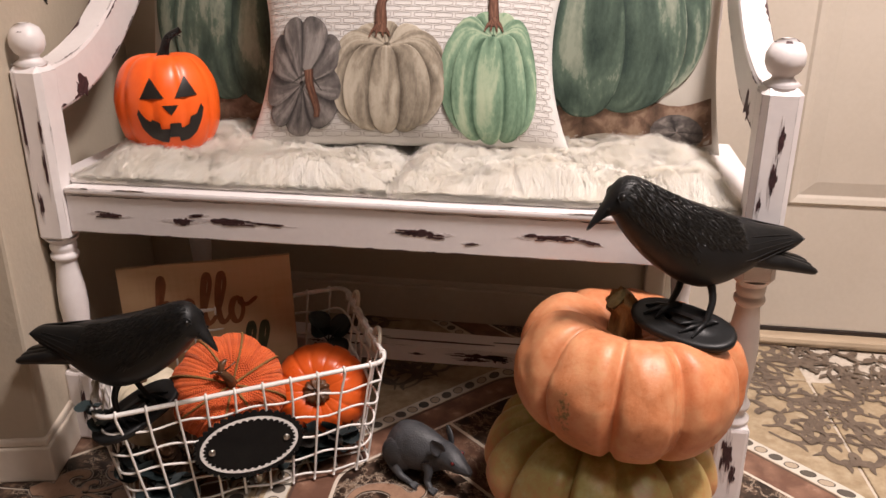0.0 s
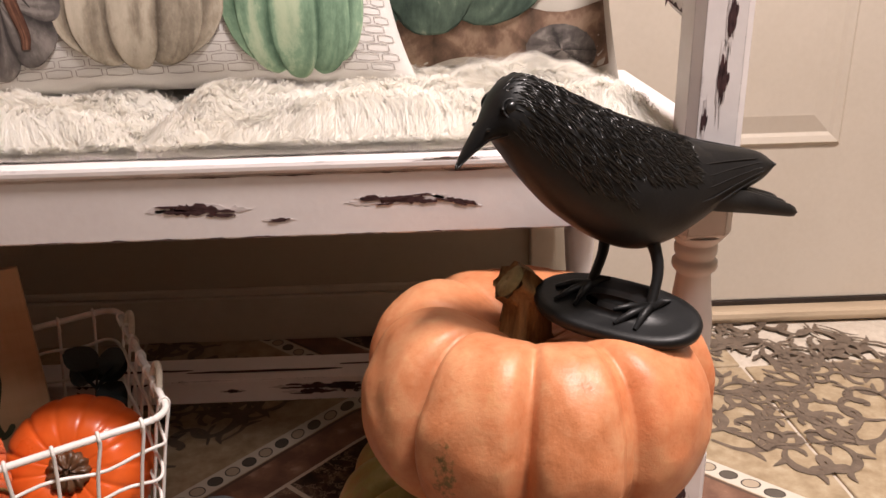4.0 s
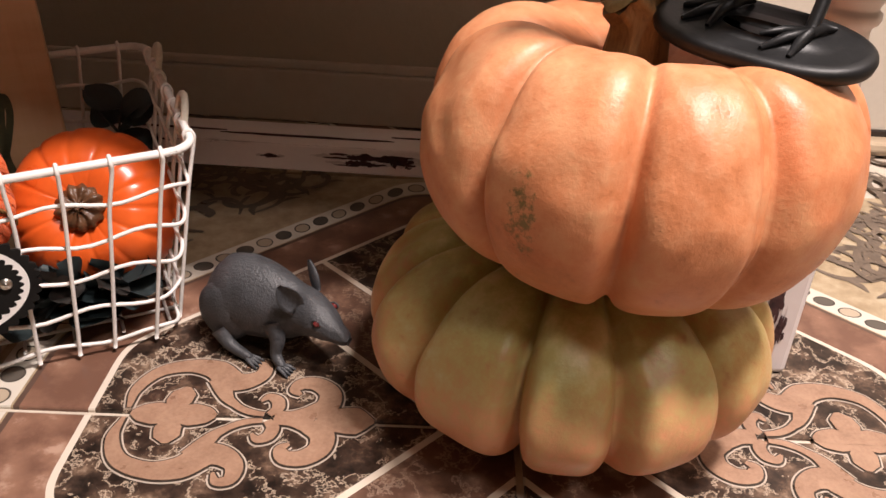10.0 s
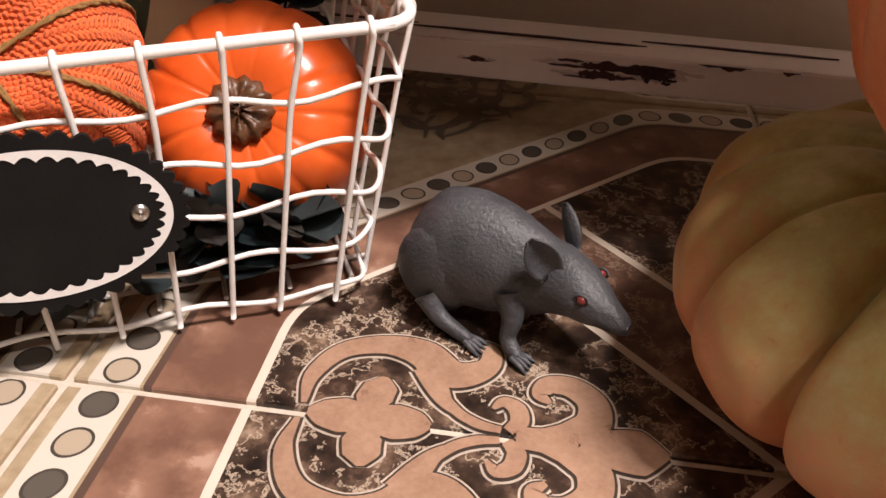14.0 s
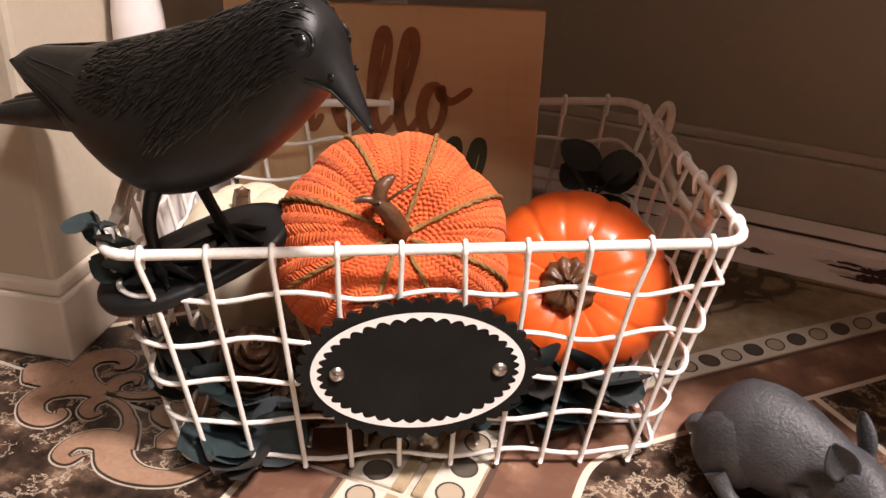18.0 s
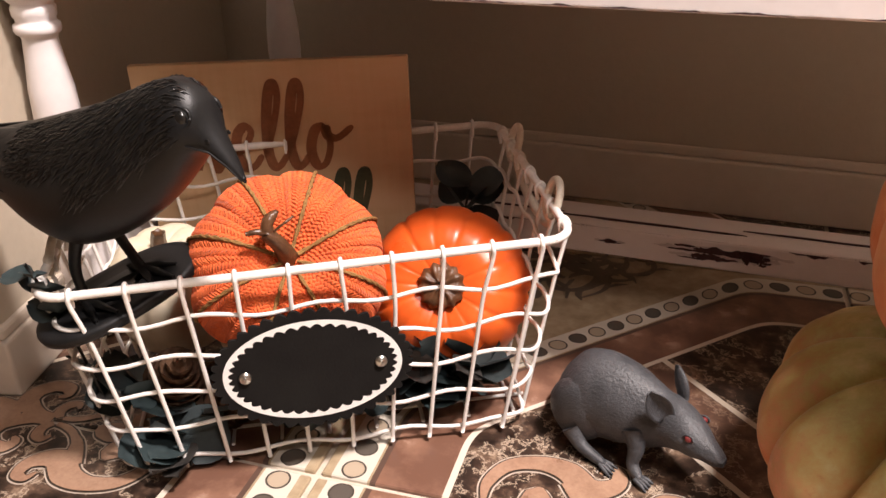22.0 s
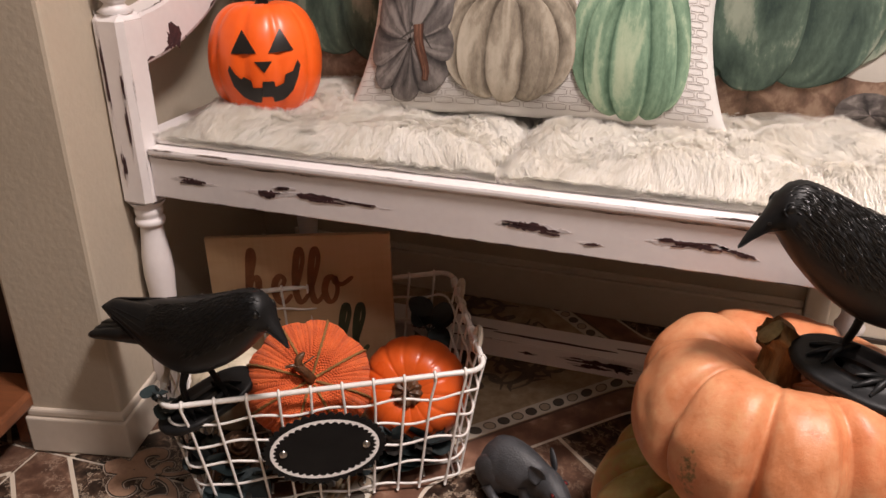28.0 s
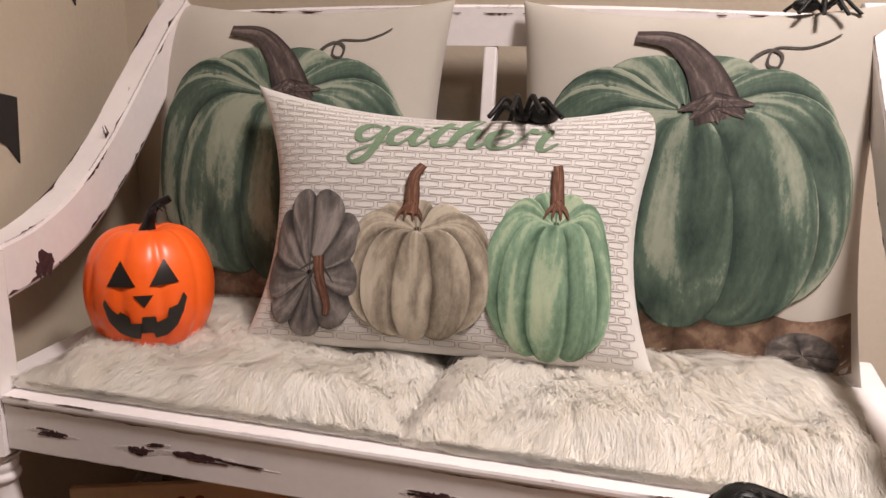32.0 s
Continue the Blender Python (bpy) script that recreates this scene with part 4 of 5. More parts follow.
part("stem", stem([(0, 0, .066), (.004, 0, .084), (.012, 0, .104), (.032, 0, .116)], (.014, .0075, .006, .005), 12), BLACK, jack, "black curved plastic stem")


def on_jack(x, z, off=.0012):
    t = math.asin(max(-.99, min(.99, z / (JH / 2))))
    r = JR * math.cos(t) ** .72 * 1.0
    a = x / max(r, .01)
    return ((r + off) * math.sin(a), -(r + off) * math.cos(a), z)


def face_patch(name, rows_xz):
    g = sheet([[on_jack(x, z) for x, z in row] for row in rows_xz])
    part(name, g, JACKBLACK, jack, "black printed face feature")


def fill(a, b, n=10):
    return [[(p[0] + (q[0] - p[0]) * t, p[1] + (q[1] - p[1]) * t) for t in np.linspace(0, 1, 5)] for p, q in zip(resample(a, n), resample(b, n))]


def resample(pts, n):
    P = np.array(pts, float)
    s = np.r_[0, np.cumsum(np.linalg.norm(np.diff(P, axis=0), axis=1))]
    return [tuple(np.interp(x, s, P[:, k]) for k in (0, 1)) for x in np.linspace(0, s[-1], n)]


face_patch("eye", fill([(-.045, .017), (-.026, .048)], [(-.008, .017), (-.025, .048)]))
face_patch("eye", fill([(.008, .017), (.025, .048)], [(.044, .019), (.027, .048)]))
face_patch("nose", fill([(-.012, .006), (0, -.009)], [(.012, .006), (.001, -.009)]))
smile_up = [(-.044, .0), (-.036, -.012), (-.028, -.018), (-.026, -.014), (-.016, -.020), (-.015, -.029), (-.003, -.029), (-.003, -.021), (.012, -.021), (.012, -.029), (.024, -.024), (.026, -.013), (.036, -.010), (.044, .004)]
smile_dn = [(-.046, -.006), (-.040, -.026), (-.028, -.040), (-.014, -.047), (-.006, -.048), (-.005, -.040), (.008, -.040), (.009, -.048), (.022, -.045), (.034, -.034), (.042, -.018), (.047, -.002)]
face_patch("mouth", fill([(x * 1.12, z * 1.08 + .001) for x, z in smile_up], [(x * 1.14, z * 1.1) for x, z in smile_dn], 56))


# ---- birds, rat and spiders: one mesh each ----
def with_slots(name, geos, mats, at, label, category, group=""):
    v, f, s = [], [], []
    for k, g in geos:
        b = len(v)
        v.extend(g[0])
        f.extend([tuple(i + b for i in q) for q in g[1]])
        s.extend([k] * len(g[1]))
    ob = link(name, v, f, mats, None, "", True, None, s)
    ob.matrix_basis = at
    return tagged(ob, label, category, group)


def smooth(vals, n):
    """n values on a smooth curve through vals at even steps."""
    P = spline([(v, 0, 0) for v in vals], 12)
    return np.interp(np.linspace(0, 1, n), np.linspace(0, 1, len(P)), [p[0] for p in P])


def crow_geos(plate_at, feet):
    """A standing crow, beak to +x, its middle over the origin; plate_at: its oval foot plate; feet: where the left and right foot stand on the plate."""
    prof = [(-.130, .086, .066, .012), (-.110, .096, .059, .020), (-.086, .106, .052, .027), (-.055, .1185, .040, .035), (-.025, .131, .031, .041), (.005, .144, .030, .0435), (.032, .156, .041, .043), (.055, .168, .057, .040), (.075, .179, .074, .0355),
            (.090, .1865, .090, .0315), (.104, .191, .107, .0285), (.116, .189, .124, .026), (.126, .181, .139, .0215), (.133, .170, .1445, .0148), (.139, .161, .1415, .0108), (.147, .150, .1365, .0078), (.155, .139, .131, .0050), (.1615, .129, .1255, .0015)]
    xs, tops, bots, hws = [smooth([p[k] for p in prof], 73) for k in range(4)]
    rings = []
    for x, a, b, h in zip(xs, tops, bots, hws):
        ring = []
        for t in np.linspace(0, 2 * math.pi, 36, endpoint=False):
            c, s = math.cos(t), math.sin(t)
            # a narrow back over a rounded breast
            k = h * abs(c) ** .9 * (1 if c > 0 else -1) * (1 - .14 * s)
            ring.append((x, k, (a + b) / 2 + (a - b) / 2 * s))
        rings.append(ring)
    geos = [(0, capped(rings))]

    def skin(x, an, off, s):
        a, b, h = (np.interp(x, xs, q) for q in (tops, bots, hws))
        return (x, s * (h * max(0, math.cos(an)) ** .9 * (1 - .14 * math.sin(an)) + off * math.cos(an)), (a + b) / 2 + ((a - b) / 2 + off) * math.sin(an))

    def flank(x, q, off, s):
        """A place on the folded wing: q from its lower to its upper edge."""
        top = np.interp(x, [-.152, -.11, -.06, .0, .05], [.088, .100, .115, .132, .136])
        bot = np.interp(x, [-.152, -.11, -.06, .0, .03, .05], [.071, .066, .060, .064, .084, .110])
        wide = np.interp(x, [-.152, -.11, -.06, .0, .05], [.011, .022, .0335, .0415, .0410])
        tip = math.sqrt(max(.02, 1 - max(0, (-.128 - x) / .024) ** 2))
        m = (top + bot) / 2
        return (x, s * (wide * (1 - .58 * q ** 2.4) + off), m + (bot + (top - bot) * q - m) * tip)

    for s in (1, -1):
        wing = []
        for t in np.linspace(0, 1, 34):
            x = .05 - .2015 * t
            e = min(1, t * 5) ** .5
            ring = [flank(x, q, -.003 + .0052 * e * math.sin(math.pi * (.10 + .80 * q)), s) for q in np.linspace(0, 1, 10)] + [flank(x, q, -.0075, s) for q in np.linspace(1, 0, 5)]
            wing.append(ring if s > 0 else ring[::-1])
        geos.append((0, capped(wing)))
        for q0, q1, t0, t1 in ((.30, .50, .34, .90), (.16, .36, .46, .90), (.50, .66, .44, .90), (.08, .22, .58, .88), (.70, .78, .52, .88)):
            pts = [flank(.05 - .2015 * (t0 + (t1 - t0) * k), q0 + (q1 - q0) * k, .0019, s) for k in np.linspace(0, 1, 12)]
            geos.append((0, tube(pts, [.0003] + [.0007] * 10 + [.0002], 5)))
        # eye in its socket ring, nostril, the line of the gape
        geos.append((1, moved(ball(.0058, 8, 1, .6, 1), Matrix.Translation((.1215, s * .0178, .1695)))))
        geos.append((0, tube([(.1215 + .0070 * math.cos(a), s * (.0186 - .0025 * math.cos(a) - .0030 * math.sin(a)), .1695 + .0070 * math.sin(a)) for a in np.linspace(0, 6.3, 20)], .0013, 6)))
        geos.append((1, moved(ball(.0017, 5, 1.4, .6, 1), Matrix.Translation((.1385, s * .0112, .155)))))
        geos.append((0, tube([(.127, s * .0208, .1515), (.139, s * .0112, .147), (.151, s * .0066, .1375), (.160, s * .002, .1275)], .0008, 5)))
        # feather relief: short raised strands, longest on the nape and shoulder
        rnd = random.Random(9 if s > 0 else 10)
        for _ in range(1100):
            u = rnd.random() ** .8
            x = .124 - .165 * u
            an = rnd.uniform(-.25, 1.45) if u < .55 else rnd.uniform(.25, 1.35)
            L, da = rnd.uniform(.006, .015), rnd.uniform(-.10, -.01)
            geos.append((1, tube([skin(x, an, -.0003, s), skin(x - L * .5, an + da, .0007, s), skin(x - L, an + 2 * da, -.0002, s)], [.0003, .00062, .0002], 4)))
    # tail: overlapping flat feathers
    for k, yy in enumerate((-.018, -.009, 0, .009, .018)):
        drop = .0025 * abs(k - 2)
        geos.append((0, capped([[(x, yy * (1 + t * .3) + w * c, z - drop * t + hgt * d) for c, d in ((-1, 0), (-.6, 1), (.6, 1), (1, 0), (.6, -1), (-.6, -1))]
                                for t, x, w, hgt, z in ((0, -.066, .011, .012, .067), (.5, -.115, .0108, .0095, .0555), (.9, -.156, .0098, .006, .0435), (1, -.163, .0075, .0045, .0412), (1.05, -.167, .004, .002, .0400))])))

    def oval(rx, ry, z):
        return [(rx * abs(math.cos(t)) ** .75 * (1 if math.cos(t) > 0 else -1), ry * math.sin(t), z) for t in np.linspace(0, 2 * math.pi, 56, endpoint=False)]
    # oval plate with a rounded rim and a sunk middle
    L2, W2 = .070, .037
    geos.append((0, moved(capped([oval(L2 - .005, W2 - .005, -.011), oval(L2 - .001, W2 - .001, -.009), oval(L2, W2, -.004), oval(L2 - .001, W2 - .001, -.0012), oval(L2 - .004, W2 - .004, .0006), oval(L2 - .009, W2 - .009, .0002), oval(L2 - .020, W2 - .018, .0004), oval(L2 - .045, W2 - .028, .0012)]), plate_at)))
    flat = plate_at.to_3x3() @ Vector((0, 0, 1))
    for s, spot in zip((1, -1), feet):
        foot = plate_at @ Vector((spot[0], spot[1], .001))
        hip = Vector((.002 - s * .008, s * .021, .046))
        knee = foot.lerp(hip, .52) + Vector((-.007, s * .002, .0))
        geos.append((0, tube(spline([tuple(hip + Vector((.004, -s * .004, .014))), tuple(hip), tuple(knee), tuple(foot)], 5), [.0130, .0120, .0108, .0095, .0082, .0070, .0062, .0056, .0052, .0050, .0048, .0046, .0045, .0045, .0046, .0048], 10)))
        for ang, ln in ((-30, .030), (0, .036), (30, .030), (178, .020)):
            d = Matrix.Rotation(radians(ang), 3, "Z") @ Vector((1, 0, 0))
            d = (d - flat * d.dot(flat)).normalized()
            geos.append((0, tube([tuple(foot + flat * .0025), tuple(foot + d * ln * .5 + flat * .0035), tuple(foot + d * ln + flat * .0008)], [.0044, .0036, .0016], 8)))
    return geos


def crow(at, plate, feet, label):
    return with_slots("crow_figure", crow_geos(at.inverted() @ plate, feet), [BLACK, GLOSSBLACK], at, label, "crow figure", "black crow figures")


crow(pose(0.407, -0.084, 0.360, 0, 2, 203) @ Matrix.Scale(.955, 4), pose(0.390, -0.116, 0.349, 14, 4, -31), ((.027, .004), (-.027, .014)), "matte black plastic crow on an oval plate atop the peach pumpkin")
crow(pose(-0.382, -0.148, 0.180, 0, 6.5, -7) @ Matrix.Scale(.945, 4), pose(-0.364, -0.148, 0.164, 4, -15, 58), ((.024, .002), (-.026, .0)), "matte black plastic crow perched over the wire basket")

rat_prof = [(-.066, .046, .026, .010), (-.060, .064, .014, .022), (-.046, .082, .008, .030), (-.028, .089, .008, .033), (-.010, .0885, .010, .032), (.008, .084, .013, .0285), (.022, .078, .016, .0245), (.034, .0735, .022, .0215), (.046, .0725, .030, .0205),
            (.058, .070, .034, .019), (.069, .0635, .036, .0155), (.079, .0565, .0375, .0112), (.088, .051, .039, .0082), (.093, .047, .0405, .004)]
rxs, rts, rbs, rhs = [smooth([p[k] for p in rat_prof], 48) for k in range(4)]
turn_head = lambda x: -.30 * max(0, x - .034) if x < .095 else -.018
rat = [(0, capped([[(x, turn_head(x) + h * math.cos(t) * (1 - .10 * math.sin(t)) + .0008 * noise.noise(Vector((x * 90, t * 3, 2))), (a + b) / 2 + (a - b) / 2 * math.sin(t) + .0012 * noise.noise(Vector((x * 80, t * 4, 7)))) for t in np.linspace(0, 2 * math.pi, 32, endpoint=False)] for x, a, b, h in zip(rxs, rts, rbs, rhs)]))]
for s in (1, -1):
    # a cupped ear leaning back, open to the front and side
    e1 = Vector((-.42, s * .30, .86)).normalized()
    face = Vector((.60, s * .78, .10))
    face = (face - e1 * face.dot(e1)).normalized()
    e2 = e1.cross(face)
    ear = []
    for t in np.linspace(0, 1, 10):
        w = .0108 * math.sin(math.pi * (.18 + .79 * t)) ** .7
        c = Vector((.041, s * .0155 - .002, .062)) + e1 * .030 * t + face * (-.004 * t + .005 * t * t)
        arc = [(c + e2 * w * q + face * (.40 * w * q * q)) for q in np.linspace(-1, 1, 8)]
        ear.append([tuple(p) for p in arc] + [tuple(p - face * .0018) for p in arc[::-1]])
    rat.append((0, capped(ear)))
    rat.append((1, moved(ball(.0032, 7), Matrix.Translation((.0640, s * .0152 - .009, .0575)))))
    rat.append((0, tube([(.0640 + .0042 * math.cos(a), s * .0158 - .009, .0580 + .0032 * math.sin(a)) for a in np.linspace(0, 6.3, 12)], .0008, 5)))
    rat.append((0, tube([(.070, s * .0135 - .011, .046), (.080, s * .0100 - .014, .0435), (.090, s * .005 - .017, .0425)], .0007, 5)))
    # haunch, long hind foot, slim foreleg and paws
    rat.append((0, moved(ball(.027, 11, 1.05, .50, 1.15), Matrix.Translation((-.036, s * .0215, .038)))))
    rat.append((0, tube(spline([(-.036, s * .031, .024), (-.026, s * .034, .013), (-.014, s * .035, .008), (.000, s * .036, .005)], 4), [.010, .009, .0078, .007, .0064, .0060, .0056, .0054, .0052, .005, .0046, .004, .0025], 9)))
    rat.append((0, tube(spline([(.016, s * .019, .040), (.022, s * .025, .026), (.022, s * .029, .012), (.032, s * .034, .0048)], 4), [.012, .0105, .0092, .008, .0072, .0066, .006, .0056, .0054, .0052, .005, .0044, .003], 9)))
    for k in (-1.5, -.5, .5, 1.5):
        rat.append((0, tube([(-.003, s * .036 + .0020 * k, .0052), (.004, s * .037 + .0036 * k, .0042), (.010, s * .037 + .0044 * k, .0014)], [.0022, .0019, .0008], 6)))
        rat.append((0, tube([(.029, s * .034 + .0020 * k, .0052), (.037, s * .035 + .0036 * k, .0042), (.042, s * .035 + .0044 * k, .0014)], [.0022, .0019, .0008], 6)))
rat.append((0, tube(spline([(-.060, 0, .032), (-.078, .010, .016), (-.086, .034, .007), (-.074, .052, .008), (-.052, .056, .014), (-.044, .046, .017)], 6), np.linspace(.0055, .0018, 31).tolist(), 8)))
with_slots("rat_figure", rat, [GREY, REDEYE], pose(0.036, -0.016, 0.0, 0, 0, -20), "grey rubber toy rat with red eyes crouching on the tiles", "rat figure")


def spider(at, size, label):
    g = [(0, moved(ball(.5, 7, 1.1, .9, .8), Matrix.Translation((-.45, 0, .35)))), (0, moved(ball(.3, 6, 1.1, 1, .8), Matrix.Translation((.25, 0, .3))))]
    for s in (1, -1):
        for k, a in enumerate((35, 70, 108, 145)):
            c, d = math.cos(radians(a)), s * math.sin(radians(a))
            g.append((0, tube(spline([(.25 + .2 * c, .2 * d, .3), (.25 + .75 * c, .75 * d, .75), (.25 + 1.15 * c, 1.15 * d, .35), (.25 + 1.5 * c, 1.5 * d, -.05)], 4), .095, 6)))
    return with_slots("spider_figure", g, [BLACK], at @ Matrix.Scale(size, 4), label, "spider figure", "black toy spiders")


# ---- the wire basket ----
basket_at = pose(-0.022, -0.005, 0.0, 0, 0, 29.0)
basket = thing("wire_basket", basket_at, "white coated wire basket with a scalloped chalkboard tag", "basket")
BL, BD, BH = 0.422, 0.276, 0.193     # along the front to -x, back to +y


def lean(z):
    """How far the sides, the front and the back have come in at a height."""
    k = 1 - z / BH
    return .034 * k, .005 * k, .022 * k


def ring_at(z, n=6):
    """The rounded outline of the basket at a height."""
    r = .022
    sx, fy, by = lean(z)
    cs = [(-sx - r, fy + r, -90, 0), (-sx - r, BD - by - r, 0, 90), (-BL + sx + r, BD - by - r, 90, 180), (-BL + sx + r, fy + r, 180, 270)]
    return [(cx + r * math.cos(radians(a)), cy + r * math.sin(radians(a)), z) for cx, cy, a0, a1 in cs for a in np.linspace(a0, a1, n)]


part("rim", tube(ring_at(BH) + ring_at(BH)[:2], .0037, 10), WIRE, basket, "thick white rim wire")
rw = random.Random(17)
levels = (.158, .122, .088, .050, .014)
for z in levels:
    ph = rw.random() * 6
    pts = []
    base = ring_at(z, 8)
    for a, b in zip(base, base[1:] + base[:1]):
        L = math.dist(a, b)
        for t in np.linspace(0, 1, max(2, int(L / .012)), endpoint=False):
            x, y = a[0] + (b[0] - a[0]) * t, a[1] + (b[1] - a[1]) * t
            pts.append((x, y, z + .0032 * math.sin((x * 1.3 + y * 2.1) * 52 + ph) + .003 * noise.noise(Vector((x * 14, y * 14, z * 40)))))
    part("ring_wire", tube(pts + pts[:2], .0019, 7), WIRE, basket)


def upright(x, y, nx, ny):
    """One bent wire from a hook over the rim down to the floor of the basket."""
    j = rw.uniform(-.003, .003)
    top = [(x - nx * .002, y - ny * .002, BH - .012), (x - nx * .004, y - ny * .004, BH + .001), (x, y, BH + .005), (x + nx * .0042, y + ny * .0042, BH), (x + nx * .0036, y + ny * .0036, BH - .008)]
    low = []
    for z in (.15, .11, .07, .035, .006):
        sx, fy, by = lean(z)
        if ny:
            low.append((-BL / 2 + (x + BL / 2) * (1 - 2 * sx / BL) + j, y + ((fy - .003) if ny < 0 else (.003 - by)), z))
        else:
            low.append((x - nx * (sx - .003), fy + y * (1 - (fy + by) / BD) + j, z))
    part("upright_wire", tube(spline(top + low, 4), .0019, 7), WIRE, basket)


NF, NS = 10, 7
for i in range(NF):
    x = -BL + .028 + i * (BL - .056) / (NF - 1)
    upright(x, 0, 0, -1)
    upright(x, BD, 0, 1)
for i in range(NS):
    y = .028 + i * (BD - .056) / (NS - 1)
    upright(0, y, 1, 0)
    upright(-BL, y, -1, 0)
for i in range(9):
    x = -BL + .04 + i * (BL - .08) / 8
    part("floor_wire", tube([(x, .024, .006), (x, BD / 2, .005), (x, BD - .024, .006)], .0018, 6), WIRE, basket)
for i in range(4):
    y = .05 + i * (BD - .1) / 3
    part("floor_wire", tube([(-BL + .024, y, .0042), (-BL / 2, y, .004), (-.024, y, .0042)], .0018, 6), WIRE, basket)
for x in (0.0, -BL):
    for y in (.068, .204):
        pts = [(x + .002 + .004 * math.sin(a), y + .014 * math.cos(a), BH + .004 + .016 * math.sin(a)) for a in np.linspace(-2.2, 3.3, 20)]
        part("handle_ring", tube(pts, .0036, 8), RING, basket, "pale plastic ring round the rim")
    if x == 0.0:
        part("handle_rope", tube(spline([(x + .004, .068, BH - .010), (x + .007, .098, BH - .035), (x + .007, .172, BH - .035), (x + .004, .204, BH - .010)], 5), .0045, 8), RING, basket, "pale rope handle hanging down")
# the wire is bent out of true: lower at the front's far end, higher at the back
for ob in basket.children:
    for v in ob.data.vertices:
        v.co.z *= 1 + .06 * v.co.x / BL + .05 * v.co.y / BD
tag_at = Matrix.Translation((-.2185, -.018, .105)) @ pose(0, 0, 0, -4, 0, 2) @ Matrix.Scale(1.045, 4)


def scallops(rx, rz, n, amp):
    return [((rx + amp * abs(math.sin(n * t / 2))) * math.cos(t), (rz + amp * abs(math.sin(n * t / 2))) * math.sin(t)) for t in np.linspace(0, 2 * math.pi, n * 8, endpoint=False)]


tagp = part("tag_board", extrude(scallops(.0735, .0475, 42, .0042), .003), CHALK, basket, "black scalloped oval chalkboard", False, tag_at)
oval_out = [(.0685 * math.cos(t), .0425 * math.sin(t)) for t in np.linspace(0, 2 * math.pi, 320, endpoint=False)]
oval_in = [(x * (1 - .105 + .05 * abs(math.sin(20 * t))), z * (1 - .15 + .07 * abs(math.sin(20 * t)))) for (x, z), t in zip(oval_out, np.linspace(0, 2 * math.pi, 320, endpoint=False))]
band_v = [(x, -.0006, z) for x, z in oval_out] + [(x, -.0006, z) for x, z in oval_in]
nn = len(oval_out)
part("scalloped_border", (band_v, [(i, (i + 1) % nn, nn + (i + 1) % nn, nn + i) for i in range(nn)]), SCALLOP, tagp, "white painted scalloped border", False)
for sx in (-.052, .052):
    part("rivet", moved(lathe([(.0048, 0), (.0048, .0012), (.0036, .0022), (.001, .0026)], 16), Matrix.Translation((sx, -.0005, 0)) @ pose(0, 0, 0, 90)), METAL, tagp, "round steel rivet")

# the plywood sign leaning in the basket
sign = thing("wooden_sign", pose(-0.495, 0.068, 0.010, -1, -1.2, 19.9), "square birch plywood sign with brush lettering standing in the basket", "sign")
block("board", (0, 0, 0), (.287, .010, .272), PLY, sign, "", .0015)


for ch, x in zip("hello", (.056, .098, .130, .1545, .178)):
    for k, rows in enumerate(pen(ch, x, .157, .044, .0475, .0110, .0072)):
        part("lettering", sheet([[(p[0], -.0007 - .0001 * k, p[1]) for p in row] for row in rows]), BRUSHINK, sign, "rust brown brush lettering reading hello", False)
for x in (.196, .219):
    for rows in pen("l", x, .062, .044, .0455, .0110, .0072):
        part("lettering", sheet([[(p[0], -.0007, p[1]) for p in row] for row in rows]), GREENINK, sign, "dark green letter strokes", False)


# eucalyptus, pine cones
def leaf(size, fold, mat, parent, m):
    rows = []
    for t in np.linspace(0, 1, 7):
        w = size * .46 * math.sin(math.pi * min(1, t * .93 + .05)) ** .7
        rows.append([(size * t, w * s, fold * size * (abs(s) * .5 + t * t * .5) + .002 * abs(s)) for s in (-1, -.5, 0, .5, 1)])
    return part("leaf", moved(sheet(rows), m), mat, parent)


rl = random.Random(23)
SPRIGS = [((-.08, .035, .012), (-.18, .05, .035)), ((-.20, .03, .015), (-.30, .035, .035)), ((-.34, .05, .02), (-.395, .06, .06)), ((-.395, .035, .05), (-.424, .015, .205)), ((-.07, .06, .02), (-.14, .04, .06)),
          ((-.36, .03, .012), (-.33, .0, .008)), ((-.06, .20, .05), (-.035, .245, .15)), ((-.16, .05, .02), (-.08, .045, .04)), ((-.09, .10, .02), (-.075, .03, .05))]
for k, (a, b) in enumerate(SPRIGS):
    a, b = tuple(basket_at @ Vector(a)), tuple(basket_at @ Vector(b))
    sp = thing("eucalyptus_sprig", Matrix.Identity(4), "dark teal faux eucalyptus sprig with round leaves", "sprig", "eucalyptus sprigs")
    pts = spline([a, tuple((np.array(a) + b) / 2 + np.array((rl.uniform(-.01, .01), rl.uniform(-.01, .01), .012))), b], 6)
    part("stalk", tube(pts, .0013, 6), LEAFBACK, sp)
    for i in range(1, len(pts), 2):
        for s in (1, -1):
            p = Vector(pts[i])
            sz = rl.uniform(.028, .046) * (.7 if k == 3 else 1)
            d = (Vector(b) - Vector(a)).normalized()
            yaw = math.degrees(math.atan2(d.y, d.x)) + s * rl.uniform(40, 95)
            m = Matrix.Translation(p) @ pose(0, 0, 0, rl.uniform(-50, 60), rl.uniform(-45, 10), yaw)
            leaf(sz, rl.uniform(-.1, .25), LEAF if rl.random() < .8 else LEAFBACK, sp, m)


